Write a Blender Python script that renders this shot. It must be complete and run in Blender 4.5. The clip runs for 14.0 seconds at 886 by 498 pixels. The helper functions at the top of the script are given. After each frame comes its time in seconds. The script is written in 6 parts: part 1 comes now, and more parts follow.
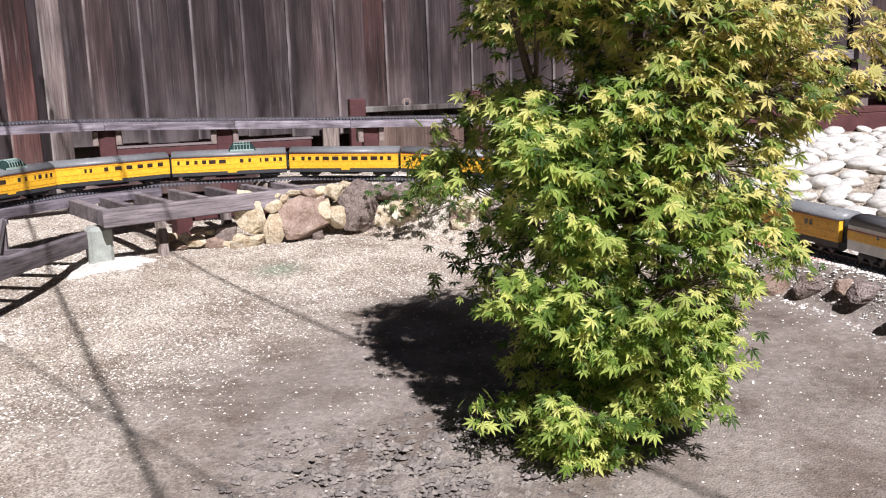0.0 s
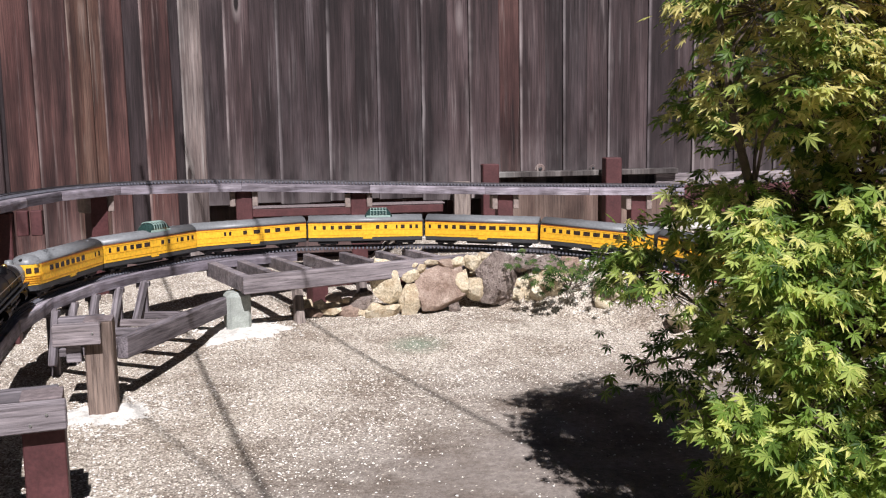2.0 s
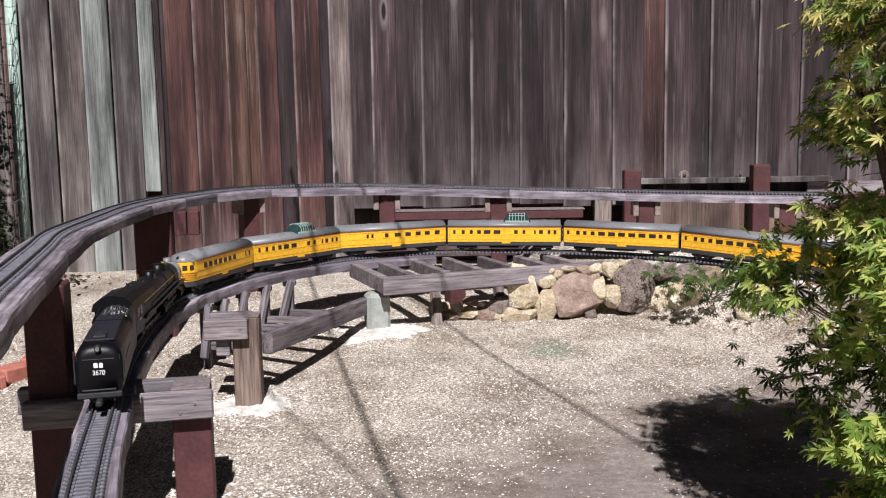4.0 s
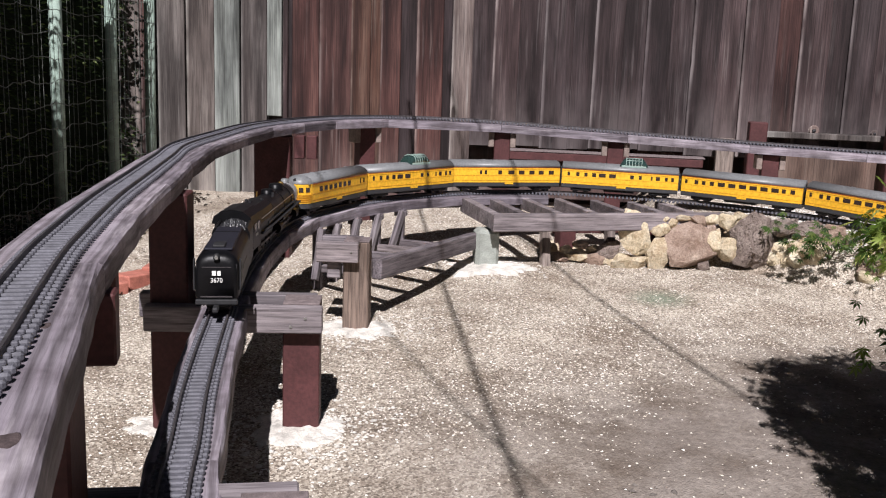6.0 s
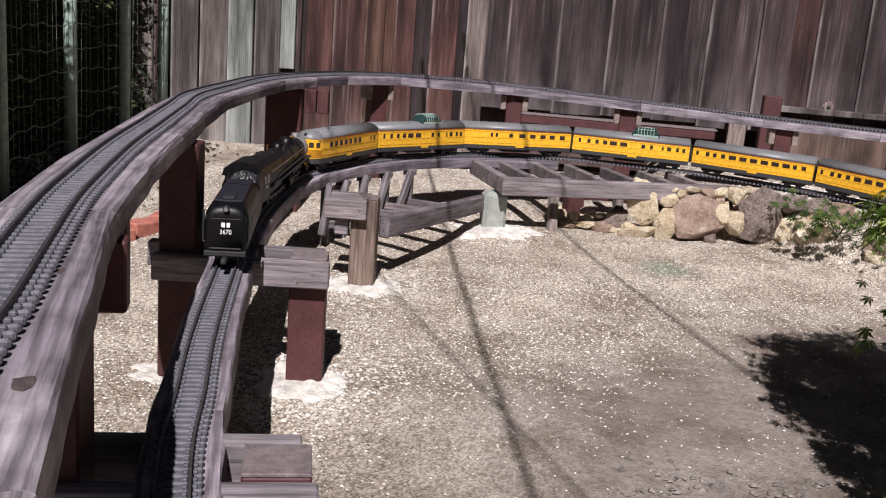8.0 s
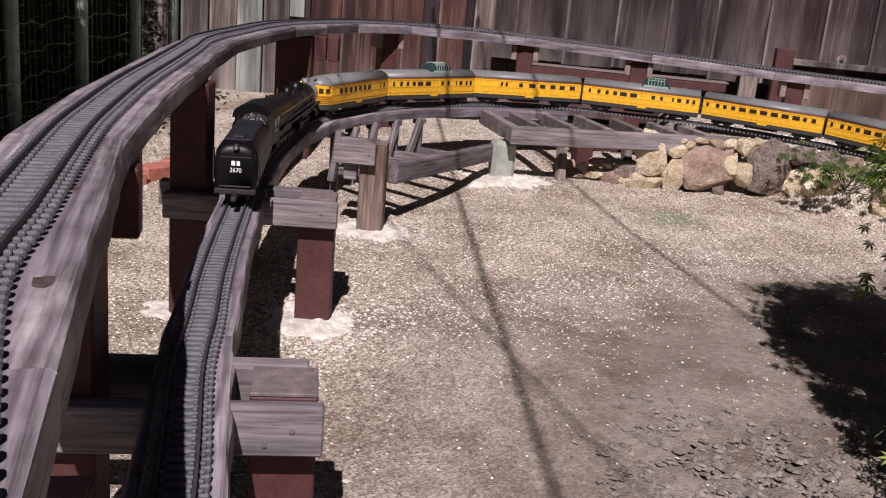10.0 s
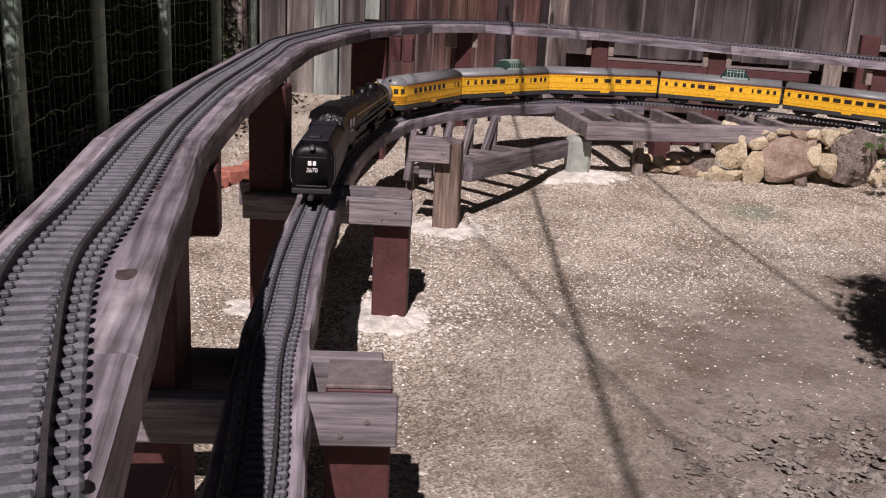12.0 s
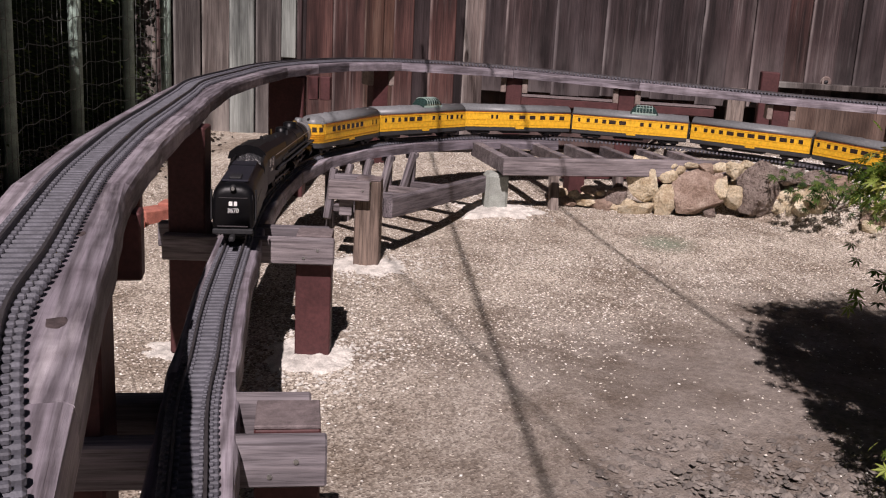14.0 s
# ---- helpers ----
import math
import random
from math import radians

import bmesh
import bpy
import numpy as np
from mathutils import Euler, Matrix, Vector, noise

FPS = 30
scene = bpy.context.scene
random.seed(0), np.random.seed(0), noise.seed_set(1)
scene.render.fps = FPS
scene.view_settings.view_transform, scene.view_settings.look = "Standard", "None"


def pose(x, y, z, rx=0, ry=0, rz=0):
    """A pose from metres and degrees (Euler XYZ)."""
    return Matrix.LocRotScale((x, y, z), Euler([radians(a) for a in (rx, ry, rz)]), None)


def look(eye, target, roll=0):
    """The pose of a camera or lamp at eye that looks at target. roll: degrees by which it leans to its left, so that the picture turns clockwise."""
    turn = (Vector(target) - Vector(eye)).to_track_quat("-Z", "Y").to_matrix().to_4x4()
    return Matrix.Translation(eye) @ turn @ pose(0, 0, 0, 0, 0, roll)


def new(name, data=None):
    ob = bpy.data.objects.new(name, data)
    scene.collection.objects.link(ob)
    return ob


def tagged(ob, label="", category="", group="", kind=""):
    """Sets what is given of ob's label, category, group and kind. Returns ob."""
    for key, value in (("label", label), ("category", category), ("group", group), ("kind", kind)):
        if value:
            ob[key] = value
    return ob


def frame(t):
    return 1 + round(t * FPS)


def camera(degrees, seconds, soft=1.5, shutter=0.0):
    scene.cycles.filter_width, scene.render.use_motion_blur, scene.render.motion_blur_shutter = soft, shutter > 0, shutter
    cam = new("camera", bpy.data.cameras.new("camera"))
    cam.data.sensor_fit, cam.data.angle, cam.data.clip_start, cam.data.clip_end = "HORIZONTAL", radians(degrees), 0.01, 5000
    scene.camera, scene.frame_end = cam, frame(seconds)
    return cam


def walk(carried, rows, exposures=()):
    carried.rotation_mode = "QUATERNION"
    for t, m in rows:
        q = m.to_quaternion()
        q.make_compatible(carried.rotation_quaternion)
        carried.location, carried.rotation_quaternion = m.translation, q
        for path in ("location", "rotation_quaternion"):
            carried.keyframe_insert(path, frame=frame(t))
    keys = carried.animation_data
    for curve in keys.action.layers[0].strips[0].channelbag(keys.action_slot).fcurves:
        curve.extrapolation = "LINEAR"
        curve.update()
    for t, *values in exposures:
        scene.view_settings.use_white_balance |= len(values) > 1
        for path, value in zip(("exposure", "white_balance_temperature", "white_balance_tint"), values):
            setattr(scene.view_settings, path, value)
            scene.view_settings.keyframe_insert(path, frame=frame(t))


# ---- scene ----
cam = camera(49.3, 14.0, 1.15)

PATH = [
    (0, (0.738, -2.356, 0.831), (1.182, -0.443, 0.454), -2.1),
    (0.5, (0.682, -2.341, 0.883), (1.098, -0.421, 0.506), -0.8),
    (1, (0.606, -2.299, 0.904), (0.996, -0.369, 0.555), -0.6),
    (1.5, (0.616, -2.179, 0.909), (0.914, -0.223, 0.617), -1.3),
    (2, (0.59, -2.153, 0.915), (0.838, -0.186, 0.647), -1.0),
    (2.5, (0.593, -2.159, 0.932), (0.705, -0.177, 0.687), -0.5),
    (2.7, (0.599, -2.171, 0.942), (0.668, -0.185, 0.717), -0.6),
    (4.8, (0.621, -2.2, 0.91), (0.456, -0.227, 0.629), 0.3),
    (5, (0.615, -2.203, 0.908), (0.4, -0.236, 0.62), 0.9),
    (5.5, (0.609, -2.192, 0.903), (0.328, -0.24, 0.575), 2.0),
    (6, (0.605, -2.185, 0.894), (0.337, -0.239, 0.521), 2.0),
    (6.5, (0.601, -2.183, 0.898), (0.35, -0.244, 0.475), 2.9),
    (7, (0.6, -2.189, 0.902), (0.338, -0.254, 0.467), 3.3),
    (7.5, (0.599, -2.189, 0.899), (0.329, -0.256, 0.461), 4.1),
    (8, (0.597, -2.189, 0.897), (0.326, -0.26, 0.443), 4.5),
    (8.2, (0.593, -2.191, 0.899), (0.314, -0.266, 0.434), 4.6),
    (10.3, (0.614, -2.227, 0.862), (0.329, -0.327, 0.306), 5.2),
    (10.5, (0.61, -2.226, 0.857), (0.311, -0.332, 0.289), 5.3),
    (11, (0.612, -2.23, 0.852), (0.207, -0.368, 0.244), 4.3),
    (11.5, (0.62, -2.235, 0.859), (0.153, -0.386, 0.258), 3.2),
    (12, (0.628, -2.24, 0.867), (0.188, -0.37, 0.313), 2.9),
    (12.5, (0.626, -2.244, 0.873), (0.238, -0.348, 0.367), 3.0),
    (13, (0.628, -2.252, 0.879), (0.278, -0.342, 0.401), 3.0),
    (13.5, (0.627, -2.254, 0.878), (0.307, -0.336, 0.41), 2.8),
    (14, (0.625, -2.266, 0.879), (0.342, -0.344, 0.402), 3.0),
]
walk(cam, [(t, look(e, g, r)) for t, e, g, r in PATH],
     [(0, 0.45, 5950, 17), (2.5, 0.30, 5950, 15), (5, 0.21, 6050, 16), (8, 0.05, 6150, 18), (11, -0.20, 6450, 25), (14, -0.25, 6450, 25)])

# ---- light ----
SUN = Vector((0.10, -0.99, 1.06)).normalized()
world = bpy.data.worlds.new("sky")
scene.world = world
world.use_nodes = True
wn = world.node_tree
sky = wn.nodes.new("ShaderNodeTexSky")
sky.sky_type = "NISHITA"
sky.sun_disc = False
sky.sun_elevation = math.asin(SUN.z)
sky.sun_rotation = math.atan2(SUN.x, SUN.y)
wn.links.new(sky.outputs[0], wn.nodes["Background"].inputs[0])
wn.nodes["Background"].inputs[1].default_value = 0.009
sun = new("sun", bpy.data.lights.new("sun", "SUN"))
sun.data.energy = 6.0
sun.data.angle = radians(0.55)
sun.data.color = (1.0, 0.95, 0.88)
sun.matrix_world = look(SUN * 12, (0, 0, 0))


# ---- materials ----
def ramp(nt, fac, stops):
    r = nt.nodes.new("ShaderNodeValToRGB")
    while len(r.color_ramp.elements) < len(stops):
        r.color_ramp.elements.new(0.5)
    for e, (p, c) in zip(r.color_ramp.elements, stops):
        e.position, e.color = p, (*c, 1)
    nt.links.new(fac, r.inputs[0])
    return r.outputs[0]


def mix(nt, fac, a, b, mode="MIX"):
    m = nt.nodes.new("ShaderNodeMix")
    m.data_type, m.blend_type = "RGBA", mode
    for sock, v in ((m.inputs[0], fac), (m.inputs[6], a), (m.inputs[7], b)):
        if isinstance(v, bpy.types.NodeSocket):
            nt.links.new(v, sock)
        else:
            sock.default_value = v if isinstance(v, (int, float)) else (*v, 1)
    return m.outputs[2]


def coords(nt, scale=(1, 1, 1), shift_random=0.0):
    tc = nt.nodes.new("ShaderNodeTexCoord")
    mp = nt.nodes.new("ShaderNodeMapping")
    mp.inputs["Scale"].default_value = scale
    nt.links.new(tc.outputs["Object"], mp.inputs[0])
    if shift_random:
        oi = nt.nodes.new("ShaderNodeObjectInfo")
        mu = nt.nodes.new("ShaderNodeMath")
        mu.operation = "MULTIPLY"
        mu.inputs[1].default_value = shift_random
        nt.links.new(oi.outputs["Random"], mu.inputs[0])
        cb = nt.nodes.new("ShaderNodeCombineXYZ")
        for k in range(3):
            nt.links.new(mu.outputs[0], cb.inputs[k])
        nt.links.new(cb.outputs[0], mp.inputs["Location"])
    return mp.outputs[0]


def noise_tex(nt, vec, scale, detail=4, rough=0.55):
    n = nt.nodes.new("ShaderNodeTexNoise")
    n.inputs["Scale"].default_value = scale
    n.inputs["Detail"].default_value = detail
    n.inputs["Roughness"].default_value = rough
    nt.links.new(vec, n.inputs["Vector"])
    return n.outputs[0]


def base_mat(name, rough=0.7, metal=0.0, spec=0.4):
    m = bpy.data.materials.new(name)
    m.use_nodes = True
    b = m.node_tree.nodes["Principled BSDF"]
    b.inputs["Roughness"].default_value = rough
    b.inputs["Metallic"].default_value = metal
    b.inputs["Specular IOR Level"].default_value = spec
    return m, m.node_tree, b


def bump(nt, b, height, strength=0.4, dist=0.004):
    n = nt.nodes.new("ShaderNodeBump")
    n.inputs["Strength"].default_value = strength
    n.inputs["Distance"].default_value = dist
    nt.links.new(height, n.inputs["Height"])
    nt.links.new(n.outputs[0], b.inputs["Normal"])


def plain(name, col, var=0.25, scale=18, rough=0.6, metal=0.0, bumps=0.15, spec=0.4, rnd=0.0):
    """A surface with two scales of variation."""
    m, nt, b = base_mat(name, rough, metal, spec)
    v = coords(nt, shift_random=rnd)
    big, fine = noise_tex(nt, v, scale, 5), noise_tex(nt, v, scale * 9, 3)
    dark, light = [c * (1 - var) for c in col], [min(1, c * (1 + var)) for c in col]
    c1 = ramp(nt, big, [(0.3, dark), (0.7, light)])
    c2 = ramp(nt, fine, [(0.35, (0.8, 0.8, 0.8)), (0.65, (1.1, 1.1, 1.1))])
    nt.links.new(mix(nt, 1.0, c1, c2, "MULTIPLY"), b.inputs["Base Color"])
    if bumps:
        bump(nt, b, fine, bumps, 0.003)
    return m


def wood(name, cols, axis=2, fine=150, rough=0.8, rnd=9.0, streak=0.5, edge=(0.45, 0.42, 0.40)):
    """Weathered timber with grain along one axis; cols dark, mid and light."""
    m, nt, b = base_mat(name, rough, 0, 0.25)
    sc = [1.0, 1.0, 1.0]
    sc[axis] = 0.045
    v = coords(nt, sc, rnd)
    grain = noise_tex(nt, v, fine, 6, 0.65)
    sc2 = [1.0, 1.0, 1.0]
    sc2[axis] = 0.18
    v2 = coords(nt, sc2, rnd * 1.7)
    band = noise_tex(nt, v2, 14, 4, 0.6)
    c = ramp(nt, band, [(0.28, cols[0]), (0.5, cols[1]), (0.74, cols[2])])
    g = ramp(nt, grain, [(0.34, (0.30, 0.28, 0.28)), (0.5, (0.92, 0.92, 0.92)), (0.70, (1.45, 1.42, 1.4))])
    c = mix(nt, 0.85, c, g, "MULTIPLY")
    v3 = coords(nt, [q * 1.0 for q in sc2], rnd * 0.6)
    worn = ramp(nt, noise_tex(nt, v3, 30, 5, 0.7), [(0.62, (0, 0, 0)), (0.74, (1, 1, 1))])
    wm = nt.nodes.new("ShaderNodeMath")
    wm.operation = "MULTIPLY"
    wm.inputs[1].default_value = streak
    nt.links.new(worn, wm.inputs[0])
    c = mix(nt, wm.outputs[0], c, edge)
    # knots
    sck = [5.0, 5.0, 5.0]
    sck[axis] = 1.9
    vk = coords(nt, sck, rnd * 2.3)
    vo = nt.nodes.new("ShaderNodeTexVoronoi")
    vo.inputs["Scale"].default_value = 1.0
    nt.links.new(vk, vo.inputs["Vector"])
    kn = ramp(nt, vo.outputs["Distance"], [(0.07, (1, 1, 1)), (0.12, (0, 0, 0))])
    c = mix(nt, kn, c, [q * 0.35 for q in cols[0]])
    oi = nt.nodes.new("ShaderNodeObjectInfo")
    tint = ramp(nt, oi.outputs["Random"], [(0.0, (0.68, 0.64, 0.64)), (0.5, (1, 1, 1)), (1.0, (1.22, 1.16, 1.1))])
    c = mix(nt, 1.0, c, tint, "MULTIPLY")
    nt.links.new(c, b.inputs["Base Color"])
    bump(nt, b, grain, 0.5, 0.003)
    return m


def math_node(nt, op, a, b=None):
    n = nt.nodes.new("ShaderNodeMath")
    n.operation = op
    for k, v in enumerate((a, b)):
        if isinstance(v, bpy.types.NodeSocket):
            nt.links.new(v, n.inputs[k])
        elif v is not None:
            n.inputs[k].default_value = v
    return n.outputs[0]


def span(nt, v, a, b, lo=0.0, hi=1.0):
    n = nt.nodes.new("ShaderNodeMapRange")
    for k, q in zip(("From Min", "From Max", "To Min", "To Max"), (a, b, lo, hi)):
        n.inputs[k].default_value = q
    nt.links.new(v, n.inputs["Value"])
    return n.outputs[0]


def fence_wood(name, dark, mid, light, pale=(0.20, 0.176, 0.174), edge=0.85, streak=0.42):
    """Old upright fence board: soft water stains, split grey fibres, a bleached foot, and one worn edge painted paler
    as if catching sun.
    """
    m, nt, b = base_mat(name, 0.78, 0, 0.3)
    broad = noise_tex(nt, coords(nt, (1, 1, 0.07), 9.0), 15, 3, 0.5)
    c = ramp(nt, broad, [(0.30, dark), (0.50, mid), (0.72, light)])
    slow = noise_tex(nt, coords(nt, (1, 1, 0.35), 5.0), 5, 4, 0.6)
    c = mix(nt, 1.0, c, ramp(nt, slow, [(0.32, (0.55, 0.53, 0.54)), (0.66, (1.35, 1.3, 1.3))]), "MULTIPLY")
    fine = noise_tex(nt, coords(nt, (1, 1, 0.022), 7.0), 190, 5, 0.65)
    c = mix(nt, 0.9, c, ramp(nt, fine, [(0.33, (0.42, 0.40, 0.40)), (0.52, (1, 1, 1)), (0.72, (1.5, 1.48, 1.46))]), "MULTIPLY")
    fib = noise_tex(nt, coords(nt, (1, 1, 0.035), 13.0), 42, 5, 0.6)
    along_z = noise_tex(nt, coords(nt, (0.2, 0.2, 1), 3.0), 3.0, 3, 0.6)
    f = math_node(nt, "MULTIPLY", span(nt, fib, 0.56, 0.72, 0, streak), span(nt, along_z, 0.38, 0.62))
    c = mix(nt, f, c, pale)
    tc = nt.nodes.new("ShaderNodeTexCoord")
    gs, os_ = nt.nodes.new("ShaderNodeSeparateXYZ"), nt.nodes.new("ShaderNodeSeparateXYZ")
    nt.links.new(tc.outputs["Generated"], gs.inputs[0])
    nt.links.new(tc.outputs["Object"], os_.inputs[0])
    wob = math_node(nt, "MULTIPLY_ADD", fib, 0.16)
    nt.links.new(gs.outputs[0], wob.node.inputs[2])
    # pale line down one edge: wear, plus the sun's catch put into the colour
    e = math_node(nt, "MULTIPLY", span(nt, wob, 0.20, 0.10), span(nt, along_z, 0.36, 0.58, 0.15, edge))
    c = mix(nt, e, c, [q * 1.25 for q in pale])
    foot = math_node(nt, "MULTIPLY", span(nt, os_.outputs[2], 0.42, 0.02), span(nt, slow, 0.38, 0.62, 0.0, 0.5))
    c = mix(nt, foot, c, [q * 0.9 for q in pale])
    vo = nt.nodes.new("ShaderNodeTexVoronoi")
    nt.links.new(coords(nt, (6.0, 6.0, 1.5), 21.0), vo.inputs["Vector"])
    vo.inputs["Scale"].default_value = 1.0
    few = span(nt, vo.outputs["Color"], 0.60, 0.66)
    c = mix(nt, math_node(nt, "MULTIPLY", few, span(nt, vo.outputs["Distance"], 0.20, 0.10, 0.0, 0.45)), c, pale)
    c = mix(nt, math_node(nt, "MULTIPLY", few, span(nt, vo.outputs["Distance"], 0.10, 0.06)), c, [q * 0.5 for q in dark])
    oi = nt.nodes.new("ShaderNodeObjectInfo")
    c = mix(nt, 1.0, c, ramp(nt, oi.outputs["Random"], [(0.0, (0.70, 0.68, 0.70)), (0.5, (1, 1, 1)), (1.0, (1.35, 1.28, 1.25))]), "MULTIPLY")
    nt.links.new(c, b.inputs["Base Color"])
    bump(nt, b, fine, 0.6, 0.004)
    return m


def deck_wood(name, cols, pale, axis=0):
    """Sun-greyed plank with long flowing grain, bleached ridges and dark checks."""
    m, nt, b = base_mat(name, 0.72, 0, 0.3)
    sc = [1.0, 1.0, 1.0]
    sc[axis] = 0.12
    v = coords(nt, sc, 9.0)
    big = noise_tex(nt, v, 9, 4, 0.55)
    wv = nt.nodes.new("ShaderNodeTexWave")
    wv.bands_direction = "YXX"[axis]
    for k, q in (("Scale", 17.0), ("Distortion", 9.0), ("Detail", 3.0), ("Detail Scale", 1.1)):
        wv.inputs[k].default_value = q
    nt.links.new(v, wv.inputs["Vector"])
    c = ramp(nt, big, [(0.28, cols[0]), (0.5, cols[1]), (0.74, cols[2])])
    c = mix(nt, 0.8, c, ramp(nt, wv.outputs["Fac"], [(0.05, (0.62, 0.60, 0.60)), (0.35, (0.98, 0.98, 0.98)), (0.9, (1.22, 1.2, 1.22))]), "MULTIPLY")
    sc[axis] = 0.03
    fine = noise_tex(nt, coords(nt, sc, 7.0), 260, 5, 0.65)
    c = mix(nt, 0.7, c, ramp(nt, fine, [(0.34, (0.5, 0.48, 0.48)), (0.52, (1, 1, 1)), (0.7, (1.3, 1.28, 1.3))]), "MULTIPLY")
    worn = noise_tex(nt, v, 26, 5, 0.6)
    c = mix(nt, math_node(nt, "MULTIPLY", span(nt, worn, 0.56, 0.72), 0.7), c, pale)
    blot = noise_tex(nt, coords(nt, (1, 1, 1), 4.0), 13, 4, 0.6)
    c = mix(nt, 1.0, c, ramp(nt, blot, [(0.34, (0.66, 0.63, 0.64)), (0.58, (1.06, 1.05, 1.06))]), "MULTIPLY")
    oi = nt.nodes.new("ShaderNodeObjectInfo")
    c = mix(nt, 1.0, c, ramp(nt, oi.outputs["Random"], [(0.0, (0.80, 0.77, 0.78)), (1.0, (1.15, 1.13, 1.13))]), "MULTIPLY")
    nt.links.new(c, b.inputs["Base Color"])
    h = math_node(nt, "ADD", fine, wv.outputs["Fac"])
    bump(nt, b, h, 0.45, 0.003)
    return m


def ground_mat():
    m, nt, b = base_mat("gravel_soil", 0.95, 0, 0.15)
    v = coords(nt)
    big = noise_tex(nt, v, 1.1, 4, 0.6)
    mid = noise_tex(nt, v, 45, 5, 0.7)
    vo = nt.nodes.new("ShaderNodeTexVoronoi")
    vo.inputs["Scale"].default_value = 185
    nt.links.new(v, vo.inputs["Vector"])
    stone = ramp(nt, vo.outputs["Color"], [(0.1, (0.13, 0.108, 0.09)), (0.45, (0.37, 0.325, 0.27)), (0.85, (0.72, 0.67, 0.59))])
    soil = ramp(nt, mid, [(0.3, (0.15, 0.13, 0.12)), (0.7, (0.31, 0.275, 0.25))])
    # bare soil in a broad patch in front of the tree, gravel round it
    sep = nt.nodes.new("ShaderNodeVectorMath")
    sep.operation = "DISTANCE"
    nt.links.new(v, sep.inputs[0])
    sep.inputs[1].default_value = (1.75, -0.35, 0)
    ad = nt.nodes.new("ShaderNodeMath")
    ad.operation = "MULTIPLY_ADD"
    ad.inputs[1].default_value = 0.9
    nt.links.new(big, ad.inputs[0])
    nt.links.new(sep.outputs["Value"], ad.inputs[2])
    patch = ramp(nt, ad.outputs[0], [(0.0, (0.9, 0.9, 0.9)), (1.0, (0.0, 0.0, 0.0))])
    mr = nt.nodes.new("ShaderNodeMapRange")
    mr.inputs["From Min"].default_value, mr.inputs["From Max"].default_value = 1.45, 2.3
    mr.inputs["To Min"].default_value, mr.inputs["To Max"].default_value = 0.92, 0.08
    nt.links.new(ad.outputs[0], mr.inputs["Value"])
    c = mix(nt, mr.outputs[0], stone, soil)
    blot = ramp(nt, noise_tex(nt, v, 3.2, 6, 0.68), [(0.38, (0.56, 0.50, 0.45)), (0.60, (1.10, 1.08, 1.05))])
    c = mix(nt, 0.9, c, blot, "MULTIPLY")
    gd = nt.nodes.new("ShaderNodeVectorMath")
    gd.operation = "DISTANCE"
    nt.links.new(v, gd.inputs[0])
    gd.inputs[1].default_value = (0.96, 1.68, 0.0)
    gf = nt.nodes.new("ShaderNodeMapRange")
    gf.inputs["From Min"].default_value, gf.inputs["From Max"].default_value = 0.15, 0.03
    gf.inputs["To Min"].default_value, gf.inputs["To Max"].default_value = 0.0, 0.55
    nt.links.new(gd.outputs["Value"], gf.inputs["Value"])
    c = mix(nt, gf.outputs[0], c, (0.16, 0.24, 0.17))
    nt.links.new(c, b.inputs["Base Color"])
    bump(nt, b, vo.outputs["Distance"], 0.5, 0.006)
    return m


def island_mat(name, stops, rough=0.85, spec=0.2, bumps=True, scale=60):
    """Loose pieces joined in one mesh, each with its own tone."""
    m, nt, b = base_mat(name, rough, 0, spec)
    g = nt.nodes.new("ShaderNodeNewGeometry")
    c = ramp(nt, g.outputs["Random Per Island"], stops)
    n = noise_tex(nt, coords(nt), scale, 4, 0.6)
    c = mix(nt, 0.7, c, ramp(nt, n, [(0.3, (0.72, 0.72, 0.72)), (0.7, (1.15, 1.15, 1.15))]), "MULTIPLY")
    nt.links.new(c, b.inputs["Base Color"])
    if bumps:
        bump(nt, b, n, 0.5, 0.006)
    return m


def rock_mat(name, dark, mid, light, scale=22, pitted=False):
    m, nt, b = base_mat(name, 0.92, 0, 0.2)
    v = coords(nt, shift_random=7.0)
    n1, n2 = noise_tex(nt, v, scale, 8, 0.65), noise_tex(nt, v, scale * 5, 5, 0.7)
    c = ramp(nt, n1, [(0.28, dark), (0.48, mid), (0.68, light)])
    c = mix(nt, 0.8, c, ramp(nt, n2, [(0.33, (0.55, 0.53, 0.5)), (0.6, (1.1, 1.1, 1.1))]), "MULTIPLY")
    stain = noise_tex(nt, v, scale * 0.45, 5, 0.7)
    c = mix(nt, math_node(nt, "MULTIPLY", span(nt, stain, 0.56, 0.66), 0.55), c, [dark[0] * 0.75, dark[1] * 0.62, dark[2] * 0.55])
    h = n2
    if pitted:
        vo = nt.nodes.new("ShaderNodeTexVoronoi")
        vo.inputs["Scale"].default_value = 95
        nt.links.new(v, vo.inputs["Vector"])
        pit = span(nt, vo.outputs["Distance"], 0.12, 0.34)
        c = mix(nt, span(nt, pit, 0.0, 1.0, 0.5, 0.0), c, [q * 0.45 for q in dark])
        h = math_node(nt, "ADD", pit, n2)
    oi = nt.nodes.new("ShaderNodeObjectInfo")
    c = mix(nt, 1.0, c, ramp(nt, oi.outputs["Random"], [(0.0, (0.80, 0.76, 0.72)), (1.0, (1.12, 1.12, 1.12))]), "MULTIPLY")
    nt.links.new(c, b.inputs["Base Color"])
    bump(nt, b, h, 1.0, 0.014)
    return m


